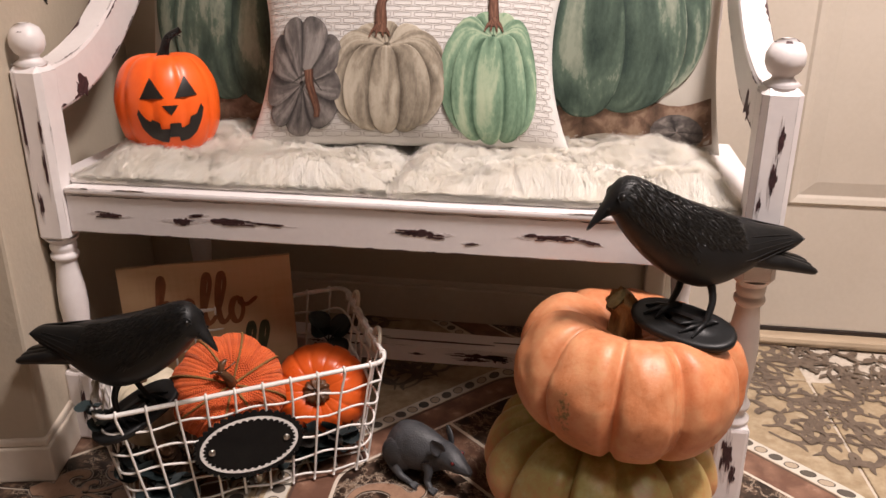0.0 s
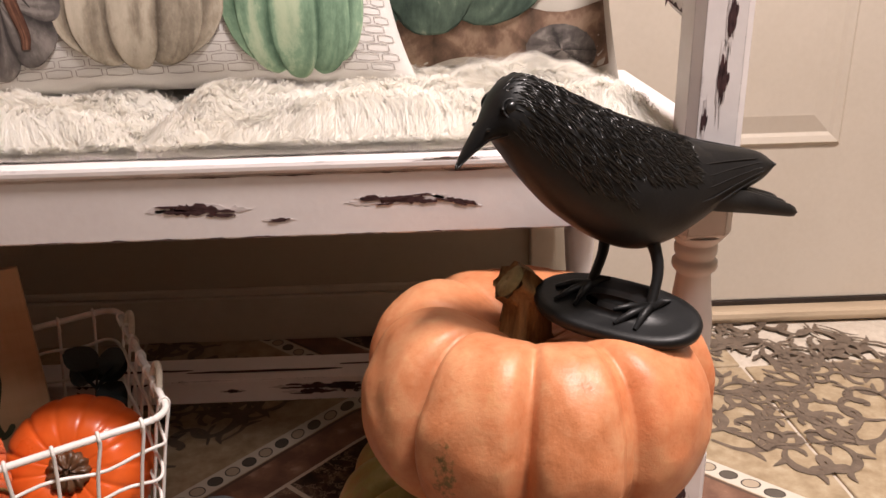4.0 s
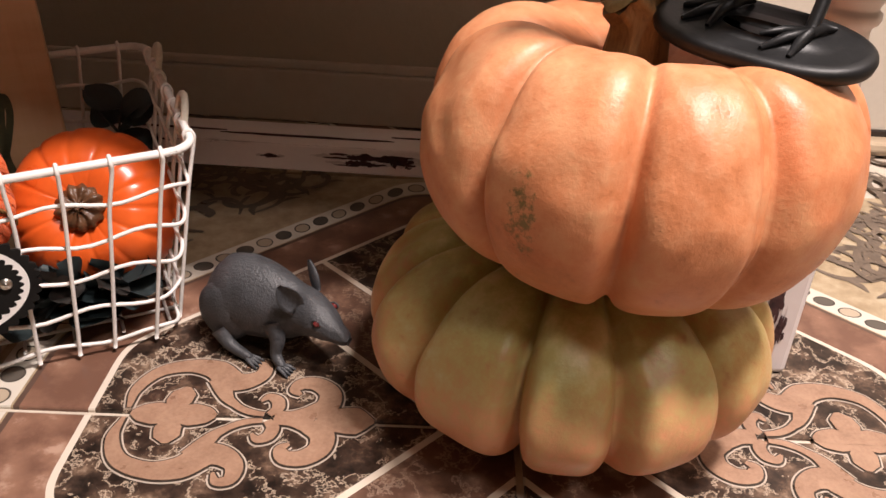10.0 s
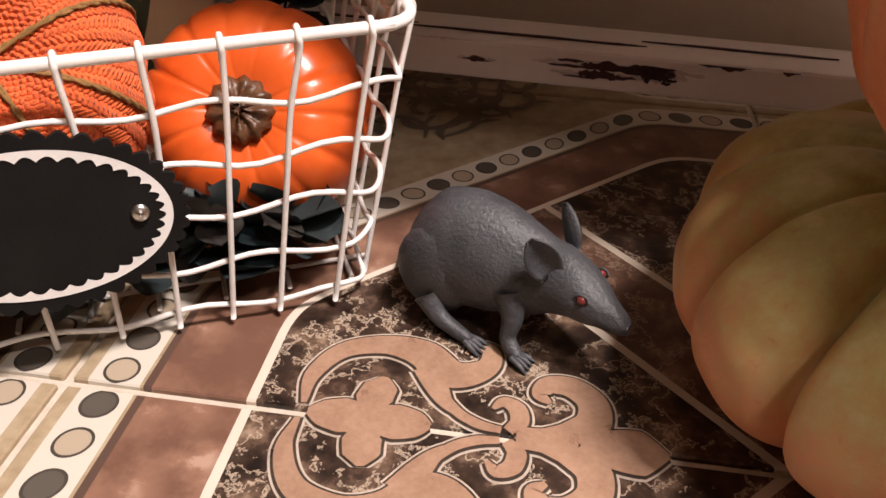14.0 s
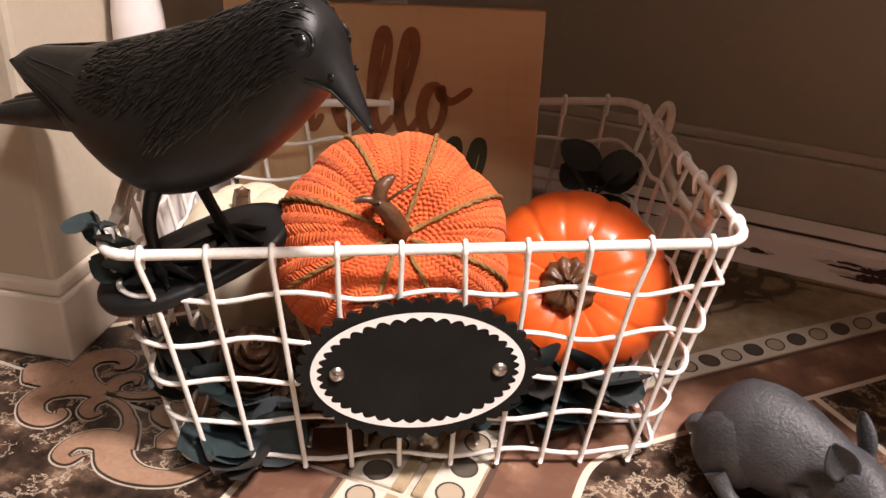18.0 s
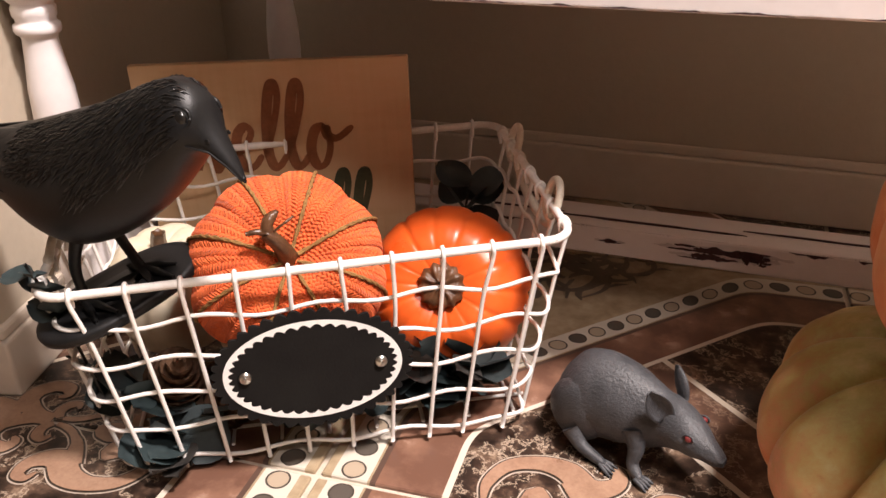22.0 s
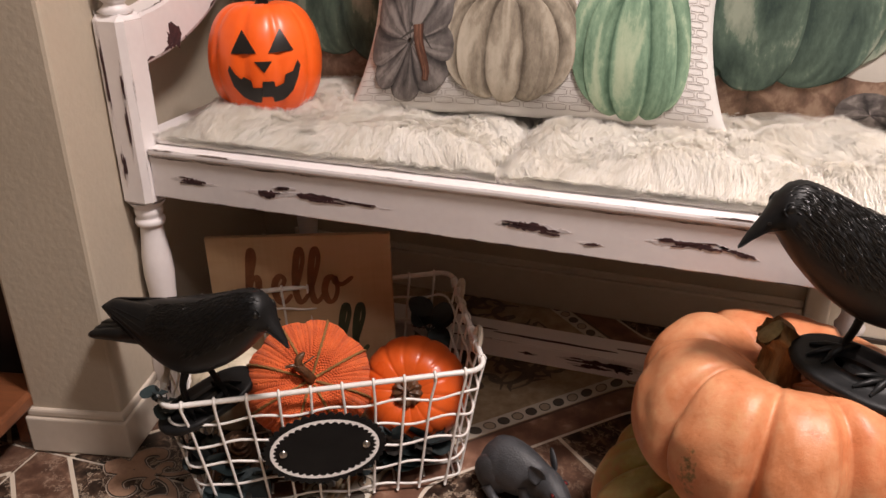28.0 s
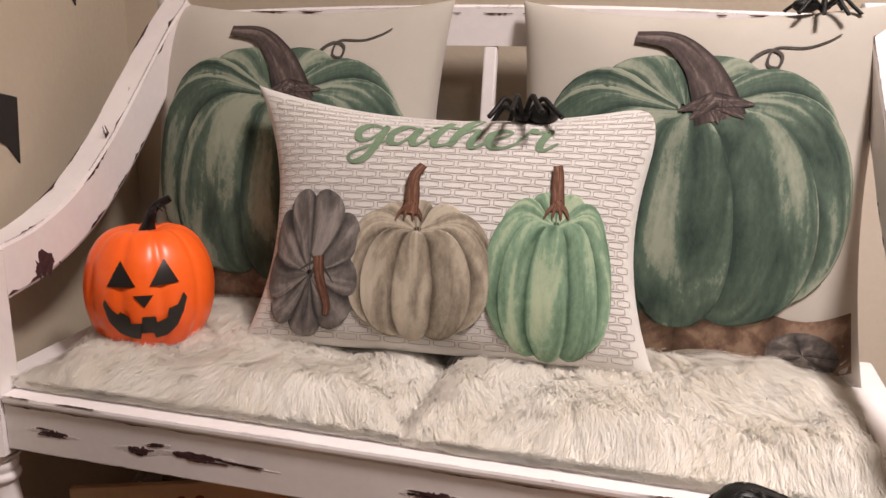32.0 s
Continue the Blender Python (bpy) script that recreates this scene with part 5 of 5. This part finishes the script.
def pinecone(at, R, H):
    cone = thing("pine_cone", at, "brown open pine cone among the leaves in the basket", "pine cone", "pine cones")
    part("core", lathe([(R * .3, -H / 2), (R * .5, -H * .3), (R * .45, 0), (R * .2, H * .4), (.001, H / 2)], 12), CONE, cone)
    base = [(0, -.3, 0), (.7, -.55, .12), (1, -.3, .3), (1.05, 0, .36), (1, .3, .3), (.7, .55, .12), (0, .3, 0), (.7, 0, -.02)]
    faces = [(0, 1, 7), (1, 2, 7), (2, 3, 7), (3, 4, 7), (4, 5, 7), (5, 6, 7), (6, 0, 7)]
    for j in range(9):
        t = j / 8
        z = -H * .42 + H * .86 * t
        r = R * math.sin(math.pi * (.28 + .66 * t)) ** .8
        for i in range(9):
            a = 2 * math.pi * (i + .5 * (j % 2)) / 9
            m = Matrix.Translation((0, 0, z)) @ pose(0, 0, 0, 0, 0, math.degrees(a)) @ Matrix.Translation((r * .35, 0, 0)) @ pose(0, 0, 0, 0, -8 - 40 * t, 0) @ Matrix.Scale(r * .68, 4)
            v, f = moved((base, faces), m)
            part("scale", join((v, f), ([(p[0], p[1], p[2] - .0022) for p in v], [q[::-1] for q in f])), CONE, cone, "", False)


pinecone(pose(-0.352, -0.118, 0.055, 25, 18, 30), .030, .075)
pinecone(pose(-0.315, -0.105, 0.028, 80, 10, 80), .026, .06)


# ---- cushions on the bench ----
class Cushion:
    def __init__(self, at, w, h, t, mat, label, pinch=.07, sag=1.1, flare=0.0):
        self.w, self.h, self.t, self.pinch, self.sag, self.flare = w, h, t, pinch, sag, flare
        self.ob = thing("throw_pillow", at, label, "pillow", "throw pillows on the bench")
        N = 34
        us = np.sin(np.linspace(-math.pi / 2, math.pi / 2, N))
        front = [[self.at(u, v, 0) for u in us] for v in us]
        back = [[self.at(u, v, 0, 1) for u in us] for v in us]
        a, b = sheet(front), sheet(back)
        part("cover", join(a, (b[0], [q[::-1] for q in b[1]])), mat, self.ob)

    def at(self, u, v, off, side=-1):
        x = self.w / 2 * u * (1 + self.flare * v) * (1 - self.pinch * (1 - v * v) * u * u)
        z = self.h / 2 * v * (1 - self.pinch * (self.sag if v > 0 else .2) * (1 - u * u) * v * v)
        g = max(0, (1 - u * u) * (1 - v * v))
        wr = .004 * noise.noise(Vector((u * 3 + self.w * 10, v * 3, self.t * 40))) * g ** .3
        return (x, side * (self.t / 2 * g ** .42 + off) + wr, z)

    def onto(self, x, z, off):
        u, v = x / (self.w / 2), z / (self.h / 2)
        return self.at(max(-1, min(1, u)), max(-1, min(1, v)), off)

    def patch(self, name, grid, mat, off=.0012, uv=None, label=""):
        P = [[self.onto(x, z, off) for x, z in row] for row in grid]
        g = sheet(P)
        return part(name, g, mat, self.ob, label, uv=[c for row in uv for c in row] if uv is not None else None)

    def line(self, name, pts, width, mat, off=.0016, label=""):
        pts = np.array(spline([(x, z, 0) for x, z in pts], 6))[:, :2]
        d = np.gradient(pts, axis=0)
        n = np.c_[-d[:, 1], d[:, 0]] / (np.linalg.norm(d, axis=1, keepdims=True) + 1e-9)
        ws = np.linspace(width[0], width[1], len(pts))[:, None] if isinstance(width, tuple) else width
        return self.patch(name, [[tuple(p) for p in (pts + n * ws / 2)], [tuple(p) for p in pts], [tuple(p) for p in (pts - n * ws / 2)]], mat, off, [[(k * .5, i / len(pts) * 2) for i in range(len(pts))] for k in range(3)], label)

    def fruit(self, name, cx, cz, rx, rz, ribs, mat, label, tilt=26, dimple=.34, squat=.86, seed=1):
        """A printed pumpkin seen from a little above: overlapping painted lobes round the sunk stem. Gives the stem's place."""
        c, s = math.cos(radians(tilt)), math.sin(radians(tilt))
        jit = random.Random(seed)

        def P(a, t, f):
            rr = max(0, math.cos(t)) ** .70
            g = 1 - .13 * abs(2 * f - 1) ** 3
            z = squat * (math.sin(t) - (dimple if t > 0 else -.12) * math.exp(-(rr / .42) ** 2))
            x, y = rr * g * math.sin(a), -rr * g * math.cos(a)
            return x, z * g * c + y * s, z * g * s - y * c
        ts = np.linspace(-1.55, 1.55, 25)
        zs = [P(a, t, .5)[1] for a in np.linspace(0, 6.28, 25) for t in ts]
        lo, hi = min(zs), max(zs)
        put = lambda x, z: (cx + rx * x, cz + rz * (2 * (z - lo) / (hi - lo) - 1))
        cuts = [2 * math.pi * (k + .5 + jit.uniform(-.14, .14)) / ribs for k in range(ribs)]
        for k in range(ribs):
            a0, a1 = cuts[k], cuts[(k + 1) % ribs] + (2 * math.pi if k == ribs - 1 else 0)
            rows, uvs = [], []
            for f in np.linspace(0, 1, 13):
                row = [P(a0 + (a1 - a0) * f, t, f) for t in ts]
                # what is nearer to the eye lies a hair higher on the cloth
                rows.append([self.onto(*put(x, z), .0034 + .0024 * d) for x, z, d in row])
                uvs += [(k + min(f, .999), t * .7 + 2 + k * 3.7) for t in ts]
            part(name, sheet(rows), mat, self.ob, label, uv=uvs)
        x, z, _ = P(0, 1.55, .5)
        return put(x, z)


def big_pillow(at, label, sx=0.0):
    c = Cushion(at, .475, .475, .15, CLOTH, label, .095)
    # a brown tabletop under the fruit
    c.patch("printed_ground", [[(x, z + .012 * math.sin(x * 30)) for x in np.linspace(-.225, .225, 24)] for z in np.linspace(-.225, -.150, 8)], P_BROWN, .0009, [[(i / 6, k / 3) for i in range(24)] for k in range(8)], "brown painted ground print")
    c.patch("printed_stone", [[(.165 + .045 * math.cos(a) * r, -.205 + .03 * math.sin(a) * r) for a in np.linspace(0, 6.283, 18)] for r in (0.02, .5, 1)], P_GREY, .0014, [[(i / 5, k) for i in range(18)] for k in range(3)], "grey painted pebble print")
    c.fruit("printed_pumpkin", 0.0, -.012, .216, .176, 9, P_GREEN, "sage green watercolour pumpkin print", seed=5)
    c.line("printed_stem", [(x + sx, z) for x, z in ((.014, .075), (.0, .115), (-.018, .150), (-.052, .184), (-.098, .190))], (.062, .018), P_STEM, .0056, "dark painted stem print")
    for dx, dz in ((-.036, .084), (-.022, .074), (.012, .070), (.042, .078), (.052, .096)):
        c.line("stem_root", [(.004 + sx, .10), ((dx + .004) * .6 + sx, .10 + (dz - .10) * .6), (dx + sx, dz)], (.022, .003), P_STEM, .0058)
    c.line("printed_tendril", [(x + sx, z) for x, z in ((.032, .12), (.042, .155), (.062, .172), (.078, .165), (.075, .148), (.062, .152), (.070, .175), (.105, .176), (.13, .185), (.145, .195))], (.005, .002), P_DARKLINE, .0022, "curling tendril print")
    return c


big_pillow(pose(-0.318, 0.400, 0.690, -11, 0, 3), "square cream pillow with a sage green pumpkin print", .014)
big_pillow(pose(0.252, 0.375, 0.690, -13, 0, -4), "square cream pillow printed with a green pumpkin on brown ground", .026)
g = Cushion(pose(-0.032, 0.262, 0.639, -22, 0.2, 5), .548, .350, .125, WOVEN, "oblong white woven pillow with three pumpkins and the word gather", .155, 1.6, .035)
weave = []


def stitch(pts, w=.0011):
    """A short printed line of the woven pattern."""
    pts = np.array(pts, float)
    d = np.gradient(pts, axis=0)
    n = np.c_[-d[:, 1], d[:, 0]] / (np.linalg.norm(d, axis=1, keepdims=True) + 1e-9) * w / 2
    weave.append(sheet([[g.onto(*p, .0008) for p in pts + n], [g.onto(*p, .0008) for p in pts - n]]))


for k in range(33):
    z = -.160 + k * .0099
    for i in range(17):
        x0 = -.264 + i * .0325 + (.01625 if k % 2 else 0)
        x1 = min(x0 + .025, .258)
        if x1 - x0 < .01:
            continue
        for s in (-1, 1):
            stitch([(x0, z + s * .0032), ((x0 + x1) / 2, z + s * .0042), (x1, z + s * .0032)], .0008)
        for xx in (x0 - .0012, x1 + .0012):
            if abs(xx) < .262:
                stitch([(xx, z - .0032), (xx, z), (xx, z + .0032)], .0010)
tagged(part("weave_print", join(*weave), P_LINE, g.ob, "fine grey basket weave print"), kind="stuff")
g.fruit("printed_pumpkin", -.178, -.068, .082, .096, 9, P_GREY, "grey charcoal pumpkin print", 104, .2)
g.fruit("printed_pumpkin", .142, -.068, .088, .104, 9, P_MINT, "mint green pumpkin print", 24, squat=1.05, seed=7)
g.fruit("printed_pumpkin", -.030, -.072, .098, .088, 10, P_TAUPE, "beige pumpkin print", 24, seed=3)
g.line("printed_stem", [(-.165, -.06), (-.162, -.085), (-.150, -.118), (-.150, -.135)], (.018, .010), P_RUST, .0056, "rust brown stem print")
for ang in range(0, 360, 40):
    g.line("stem_root", [(-.166, -.065), (-.166 + .018 * math.cos(radians(ang)), -.065 + .022 * math.sin(radians(ang))), (-.166 + .034 * math.cos(radians(ang)), -.065 + .045 * math.sin(radians(ang)))], (.006, .001), P_DARKLINE, .0052)
g.line("printed_stem", [(-.042, -.002), (-.040, .02), (-.040, .045), (-.030, .062)], (.022, .011), P_RUST, .0058, "rust brown stem print")
g.line("printed_stem", [(.142, .012), (.140, .035), (.138, .058), (.136, .070)], (.020, .012), P_RUST, .0056, "rust brown stem print")
for cx, cz in ((-.042, .0), (.142, .012)):
    for dx in (-.017, -.006, .006, .017):
        g.line("stem_root", [(cx, cz + .012), (cx + dx * .7, cz), (cx + dx, cz - .010)], (.008, .002), P_RUST, .0058)
at_x = -.128
for ch, step in zip("gather", (.70, .74, .50, .66, .60, .8)):
    for k, rows in enumerate(pen(ch, at_x, .094, .064, .034, .0105, .0042, .12)):
        part("lettering", sheet([[g.onto(p[0], p[1], .0013 + .0001 * k) for p in row] for row in rows]), P_TEXT, g.ob, "sage green script reading gather")
    at_x += step * .064

# ---- fur rugs on the seat ----
def fur(x0, x1, y0, y1, seed, label):
    ob = thing("fur_rug", Matrix.Identity(4), label, "fur rug", "fur seat pads")
    rng = np.random.default_rng(seed)
    gx, gy = np.linspace(x0, x1, 70), np.linspace(y0, y1, 50)

    def hump(x, y):
        e = max(0, min(1, min(x - x0, x1 - x) / .05)) ** .5 * max(0, min(1, min(y - y0, y1 - y) / .04)) ** .5
        return .450 + e * (.022 + .016 * noise.noise(Vector((x * 8, y * 10, seed))) + .008 * noise.noise(Vector((x * 24, y * 24, seed))))
    H = np.array([[hump(x, y) for x in gx] for y in gy])
    comb = np.array([[1.9 * noise.noise(Vector((x * 5, y * 5, seed + 5))) + .8 * noise.noise(Vector((x * 17, y * 17, seed + 8))) for x in gx] for y in gy])
    part("hide", sheet([[(x, y, H[j, i]) for i, x in enumerate(gx)] for j, y in enumerate(gy)]), FURBASE, ob, "soft cream hide")

    def over(F, x, y):
        i = np.clip((x - x0) / (x1 - x0) * 69, 0, 68.999)
        j = np.clip((y - y0) / (y1 - y0) * 49, 0, 48.999)
        a, b = i.astype(int), j.astype(int)
        u, v = i - a, j - b
        return (F[b, a] * (1 - u) + F[b, a + 1] * u) * (1 - v) + (F[b + 1, a] * (1 - u) + F[b + 1, a + 1] * u) * v

    # locks that comb in shared directions, mostly towards the front, each of many fine hairs closing to a tip
    N, M = 8200, 13
    lx, ly = rng.uniform(x0, x1, N), rng.uniform(y0, y1, N)
    edge = rng.random(N) < .12
    ly[edge] = y0 + np.abs(rng.normal(0, .012, edge.sum()))
    back = rng.random(N) < .06
    ly[back] = y1 - np.abs(rng.normal(0, .02, back.sum()))
    ang = over(comb, lx, ly) - 1.35 + rng.normal(0, .22, N)
    ang[back] = 1.57 + rng.normal(0, .5, back.sum())
    length = rng.uniform(.028, .064, N)
    lift = rng.uniform(.0, .26, N)
    lift[back] = rng.uniform(.3, .9, back.sum())
    k = np.repeat(np.arange(N), M)
    n = len(k)
    px = np.clip(lx[k] + rng.normal(0, .0075, n), x0, x1)
    py = np.clip(ly[k] + rng.normal(0, .0075, n), y0, y1)
    dx, dy = np.cos(ang[k]), np.sin(ang[k])
    ex = np.clip(lx[k] + dx * length[k] + rng.normal(0, .0036, n), x0 - .008, x1 + .008)
    ey = np.clip(ly[k] + dy * length[k] + rng.normal(0, .0036, n), y0 - .016, y1 + .03)
    half = rng.uniform(.00032, .00062, n)
    puff = rng.uniform(.004, .011, n)
    rows = []
    for t, w, up in ((0, 1.0, -.15), (.34, 1.0, .75), (.70, .75, 1.0), (1.0, 0.0, .62)):
        x, y = px + (ex - px) * t, py + (ey - py) * t
        z = np.where(y < y0, np.maximum(.4478, .452 - (y0 - y) * .25), over(H, x, y)) + puff * up * np.where(y < y0, .35, 1) + length[k] * lift[k] * t * t
        z += rng.normal(0, .0012, n) * t
        rows.append((x, y, z, w))
    V = []
    for x, y, z, w in rows[:3]:
        for s in (-1, 1):
            V.append(np.c_[x - s * dy * half * w, y + s * dx * half * w, z])
    V.append(np.c_[rows[3][0], rows[3][1], rows[3][2]])
    verts = np.stack(V, 1).reshape(-1, 3)
    at = np.arange(n)[:, None] * 7
    quads = np.concatenate([at + (2, 3, 1, 0), at + (4, 5, 3, 2)]).tolist()
    faces = quads + (at + (6, 5, 4)).tolist()
    pile = tagged(part("fur_pile", (verts, faces), FUR, ob, "long soft white fur"), kind="stuff")
    # soft shading: each hair takes on the roundness of the pad below it
    d = .005
    nrm = np.c_[over(H, px - d, py) - over(H, px + d, py), over(H, px, py - d) - over(H, px, py + d), np.full(n, .012)]
    nrm += np.c_[rng.normal(0, .0022, N)[k], rng.normal(0, .0022, N)[k], np.zeros(n)]
    nrm /= np.linalg.norm(nrm, axis=1, keepdims=True)
    pile.data.normals_split_custom_set_from_vertices(np.repeat(nrm, 7, 0).tolist())


fur(-.512, -.028, .030, .385, 3, "long-haired white fur pad on the bench seat")
fur(-.022, .468, .028, .385, 9, "long-haired creamy white fur pad on the bench seat")

# paper bats on the wall and toy spiders
wing = [(.008, .05), (.018, .03), (.05, .022), (.10, .04), (.134, .065), (.125, .033), (.115, .003), (.150, -.044), (.204, -.055), (.194, -.142), (.168, -.115), (.145, -.104), (.12, -.075), (.094, -.061), (.06, -.062), (.038, -.047), (.012, -.02)]
bat = [(0, .035)] + wing + [(0, -.045)] + [(-x * .42, z * .35 - .03 * x / .2 if z < 0 else z) for x, z in wing[::-1]]
for along, height in ((.10, .84), (.301, 1.05)):
    b = link("paper_bat", *extrude(bat, .0015), PAPERBAT, None, "", False)
    b.matrix_basis = LEFT @ pose(0.0022, along, height, 0, 0, 90)
    tagged(b, "black paper bat cut-out stuck on the beige wall", "bat decoration", "paper bats on the wall")
spider(pose(0.062, 0.282, 0.768, 24, 0, 195), .036, "black fuzzy toy spider sitting on the woven pillow")
spider(pose(0.392, 0.398, 0.908, 4, 0, 15) @ Matrix.Diagonal((1.15, 1, .8, 1)), .027, "black toy spider crouching on the square pillow's top edge")
spider(pose(-0.395, 0.155, 0.650, 0, -20, 40), .0085, "small black toy spider on the lantern's stem")


# ---- floor pattern and tiles ----
TILES = pose(CX, CY, 0, 0, 0, TURN)


def strip2d(pts, widths):
    pts = np.array(spline([(x, y, 0) for x, y in pts], 7))[:, :2]
    d = np.gradient(pts, axis=0)
    n = np.c_[-d[:, 1], d[:, 0]] / (np.linalg.norm(d, axis=1, keepdims=True) + 1e-9)
    w = np.interp(np.linspace(0, 1, len(pts)), np.linspace(0, 1, len(widths)), widths)[:, None] / 2
    a, b = pts + n * w, pts - n * w
    return sheet([[(*p, 0) for p in a], [(*p, 0) for p in b]])


def scroll(strokes, grow=0.0, lift=.00003):
    """Strokes laid one a hair over the other."""
    return join(*[moved(strip2d(p, [w + grow for w in ws]), Matrix.Translation((0, 0, lift * k))) for k, (p, ws) in enumerate(strokes)])


# half a fleur of the print: C-scroll, clover leaf, curls and tip, from the border inwards
half = [([(-.330, .006), (-.331, .030), (-.318, .054), (-.292, .064), (-.268, .060), (-.252, .046), (-.238, .046), (-.226, .056), (-.226, .070), (-.236, .073), (-.241, .064)], (.004, .012, .016, .020, .028, .030, .024, .017, .013, .009, .003)),
        ([(-.262, .048), (-.254, .030), (-.246, .018), (-.236, .012)], (.024, .016, .009, .005)),
        ([(-.290, .004), (-.290, .016), (-.288, .027), (-.287, .035)], (.012, .026, .024, .005)),
        ([(-.326, .001), (-.317, .003), (-.305, .004), (-.290, .003), (-.274, .004), (-.262, .003), (-.254, .001)], (.003, .016, .022, .016, .022, .016, .003)),
        ([(-.248, .022), (-.238, .012), (-.226, .006), (-.214, .004)], (.008, .008, .008, .006)),
        ([(-.210, .004), (-.204, .012), (-.206, .022), (-.214, .026), (-.220, .020)], (.008, .013, .013, .010, .003)),
        ([(-.205, .004), (-.190, .004), (-.172, .008)], (.010, .012, .022)),
        ([(-.174, .006), (-.162, .018), (-.162, .034), (-.174, .045), (-.188, .045), (-.193, .036), (-.187, .030)], (.024, .024, .022, .020, .017, .012, .004)),
        ([(-.168, .003), (-.150, .006), (-.136, .006), (-.120, .001)], (.014, .020, .024, .002))]
half = [(p, [w * .86 for w in ws]) for p, ws in half]
fleur = half + [([(x, -y) for x, y in p], w) for p, w in half]
for k in range(2):
    # the medallions that come into view: two side by side
    m0 = TILES @ Matrix.Translation((-2 * TILE * k, 0, 0))
    for a in (0, 180):
        m = m0 @ pose(0, 0, 0, 0, 0, a)
        part("printed_scroll_rim", moved(scroll(fleur, .0062, .00001), m @ Matrix.Translation((0, 0, .0001))), SCROLLPALE, floor, "pale rim of the scroll print", False)
        part("printed_scroll_edge", moved(scroll(fleur, .0034, .00002), m @ Matrix.Translation((0, 0, .0004))), SCROLLEDGE, floor, "dark outline of the scroll print", False)
        part("printed_scroll", moved(scroll(fleur), m @ Matrix.Translation((0, 0, .0011))), SCROLL, floor, "brown scroll print on the dark marble", False)
# acanthus scrolls on the cream corners
corner = []
for cx, cy, s, a0 in ((.33, .40, .075, 20), (.41, .31, .06, 200), (.44, .43, .05, 100), (.385, .455, .05, 300), (.46, .36, .045, 10), (.30, .455, .05, 150), (.455, .285, .05, 60), (.36, .345, .04, 250), (.43, .375, .03, 0), (.27, .44, .035, 220), (.465, .23, .04, 120)):
    pts = [(cx + s * (1 - t * .8) * math.cos(radians(a0 + 300 * t)), cy + s * (1 - t * .8) * math.sin(radians(a0 + 300 * t))) for t in np.linspace(0, 1, 9)]
    corner.append((pts, (.004, .009, .014, .009, .013, .008, .012, .008)))
    for t in (.15, .4, .65):
        a = radians(a0 + 300 * t)
        r = s * (1 - t * .8)
        p = (cx + r * math.cos(a), cy + r * math.sin(a))
        q = (cx + (r + .022) * math.cos(a + .35), cy + (r + .022) * math.sin(a + .35))
        corner.append(([p, ((p[0] + q[0]) / 2 + .004, (p[1] + q[1]) / 2), q], (.006, .009, .002)))
# a second, smaller set of curls between the first
corner += [([(.395 + (y - .395) * .92, .395 + (x - .395) * .92) for x, y in p], [w * .7 for w in ws]) for p, ws in corner]
level = 0
for dx in (0, 2 * TILE):
    for sx, sy in ((1, 1), (-1, 1)):
        if dx and sx > 0:
            continue
        level += 1
        g2 = scroll([([(sx * x + dx, sy * y) for x, y in p], w) for p, w in corner], 0, .00002)
        part("printed_acanthus", moved(g2, TILES @ Matrix.Translation((0, 0, .0005 + .00002 * level))), SCROLLDARK, floor, "grey brown acanthus print on cream", False)
        g3 = scroll([([(sx * x + dx, sy * (2 * TILE - y)) for x, y in p], w) for p, w in corner], 0, .00002)
        part("printed_acanthus", moved(g3, TILES @ Matrix.Translation((0, 0, .0007 + .00002 * level))), SCROLLDARK, floor, "grey brown acanthus print on cream", False)
tile_geo = box(TILE - .006, TILE - .006, .008, .0012, 1)
tile_mesh = None
for i in range(-6, 7):
    for j in range(-11, 2):
        m = TILES @ Matrix.Translation(((i + .5) * TILE, (j + .5) * TILE, -.004))
        c = m.translation
        if not (-2.15 < c.x < 3.0 and -5.3 < c.y < .62):
            continue
        if tile_mesh is None:
            ob = part("tile", tile_geo, FLOORTILE, floor, smooth=False)
            tile_mesh = ob.data
        else:
            ob = new("tile", tile_mesh)
            ob.parent = floor
        ob.matrix_basis = m
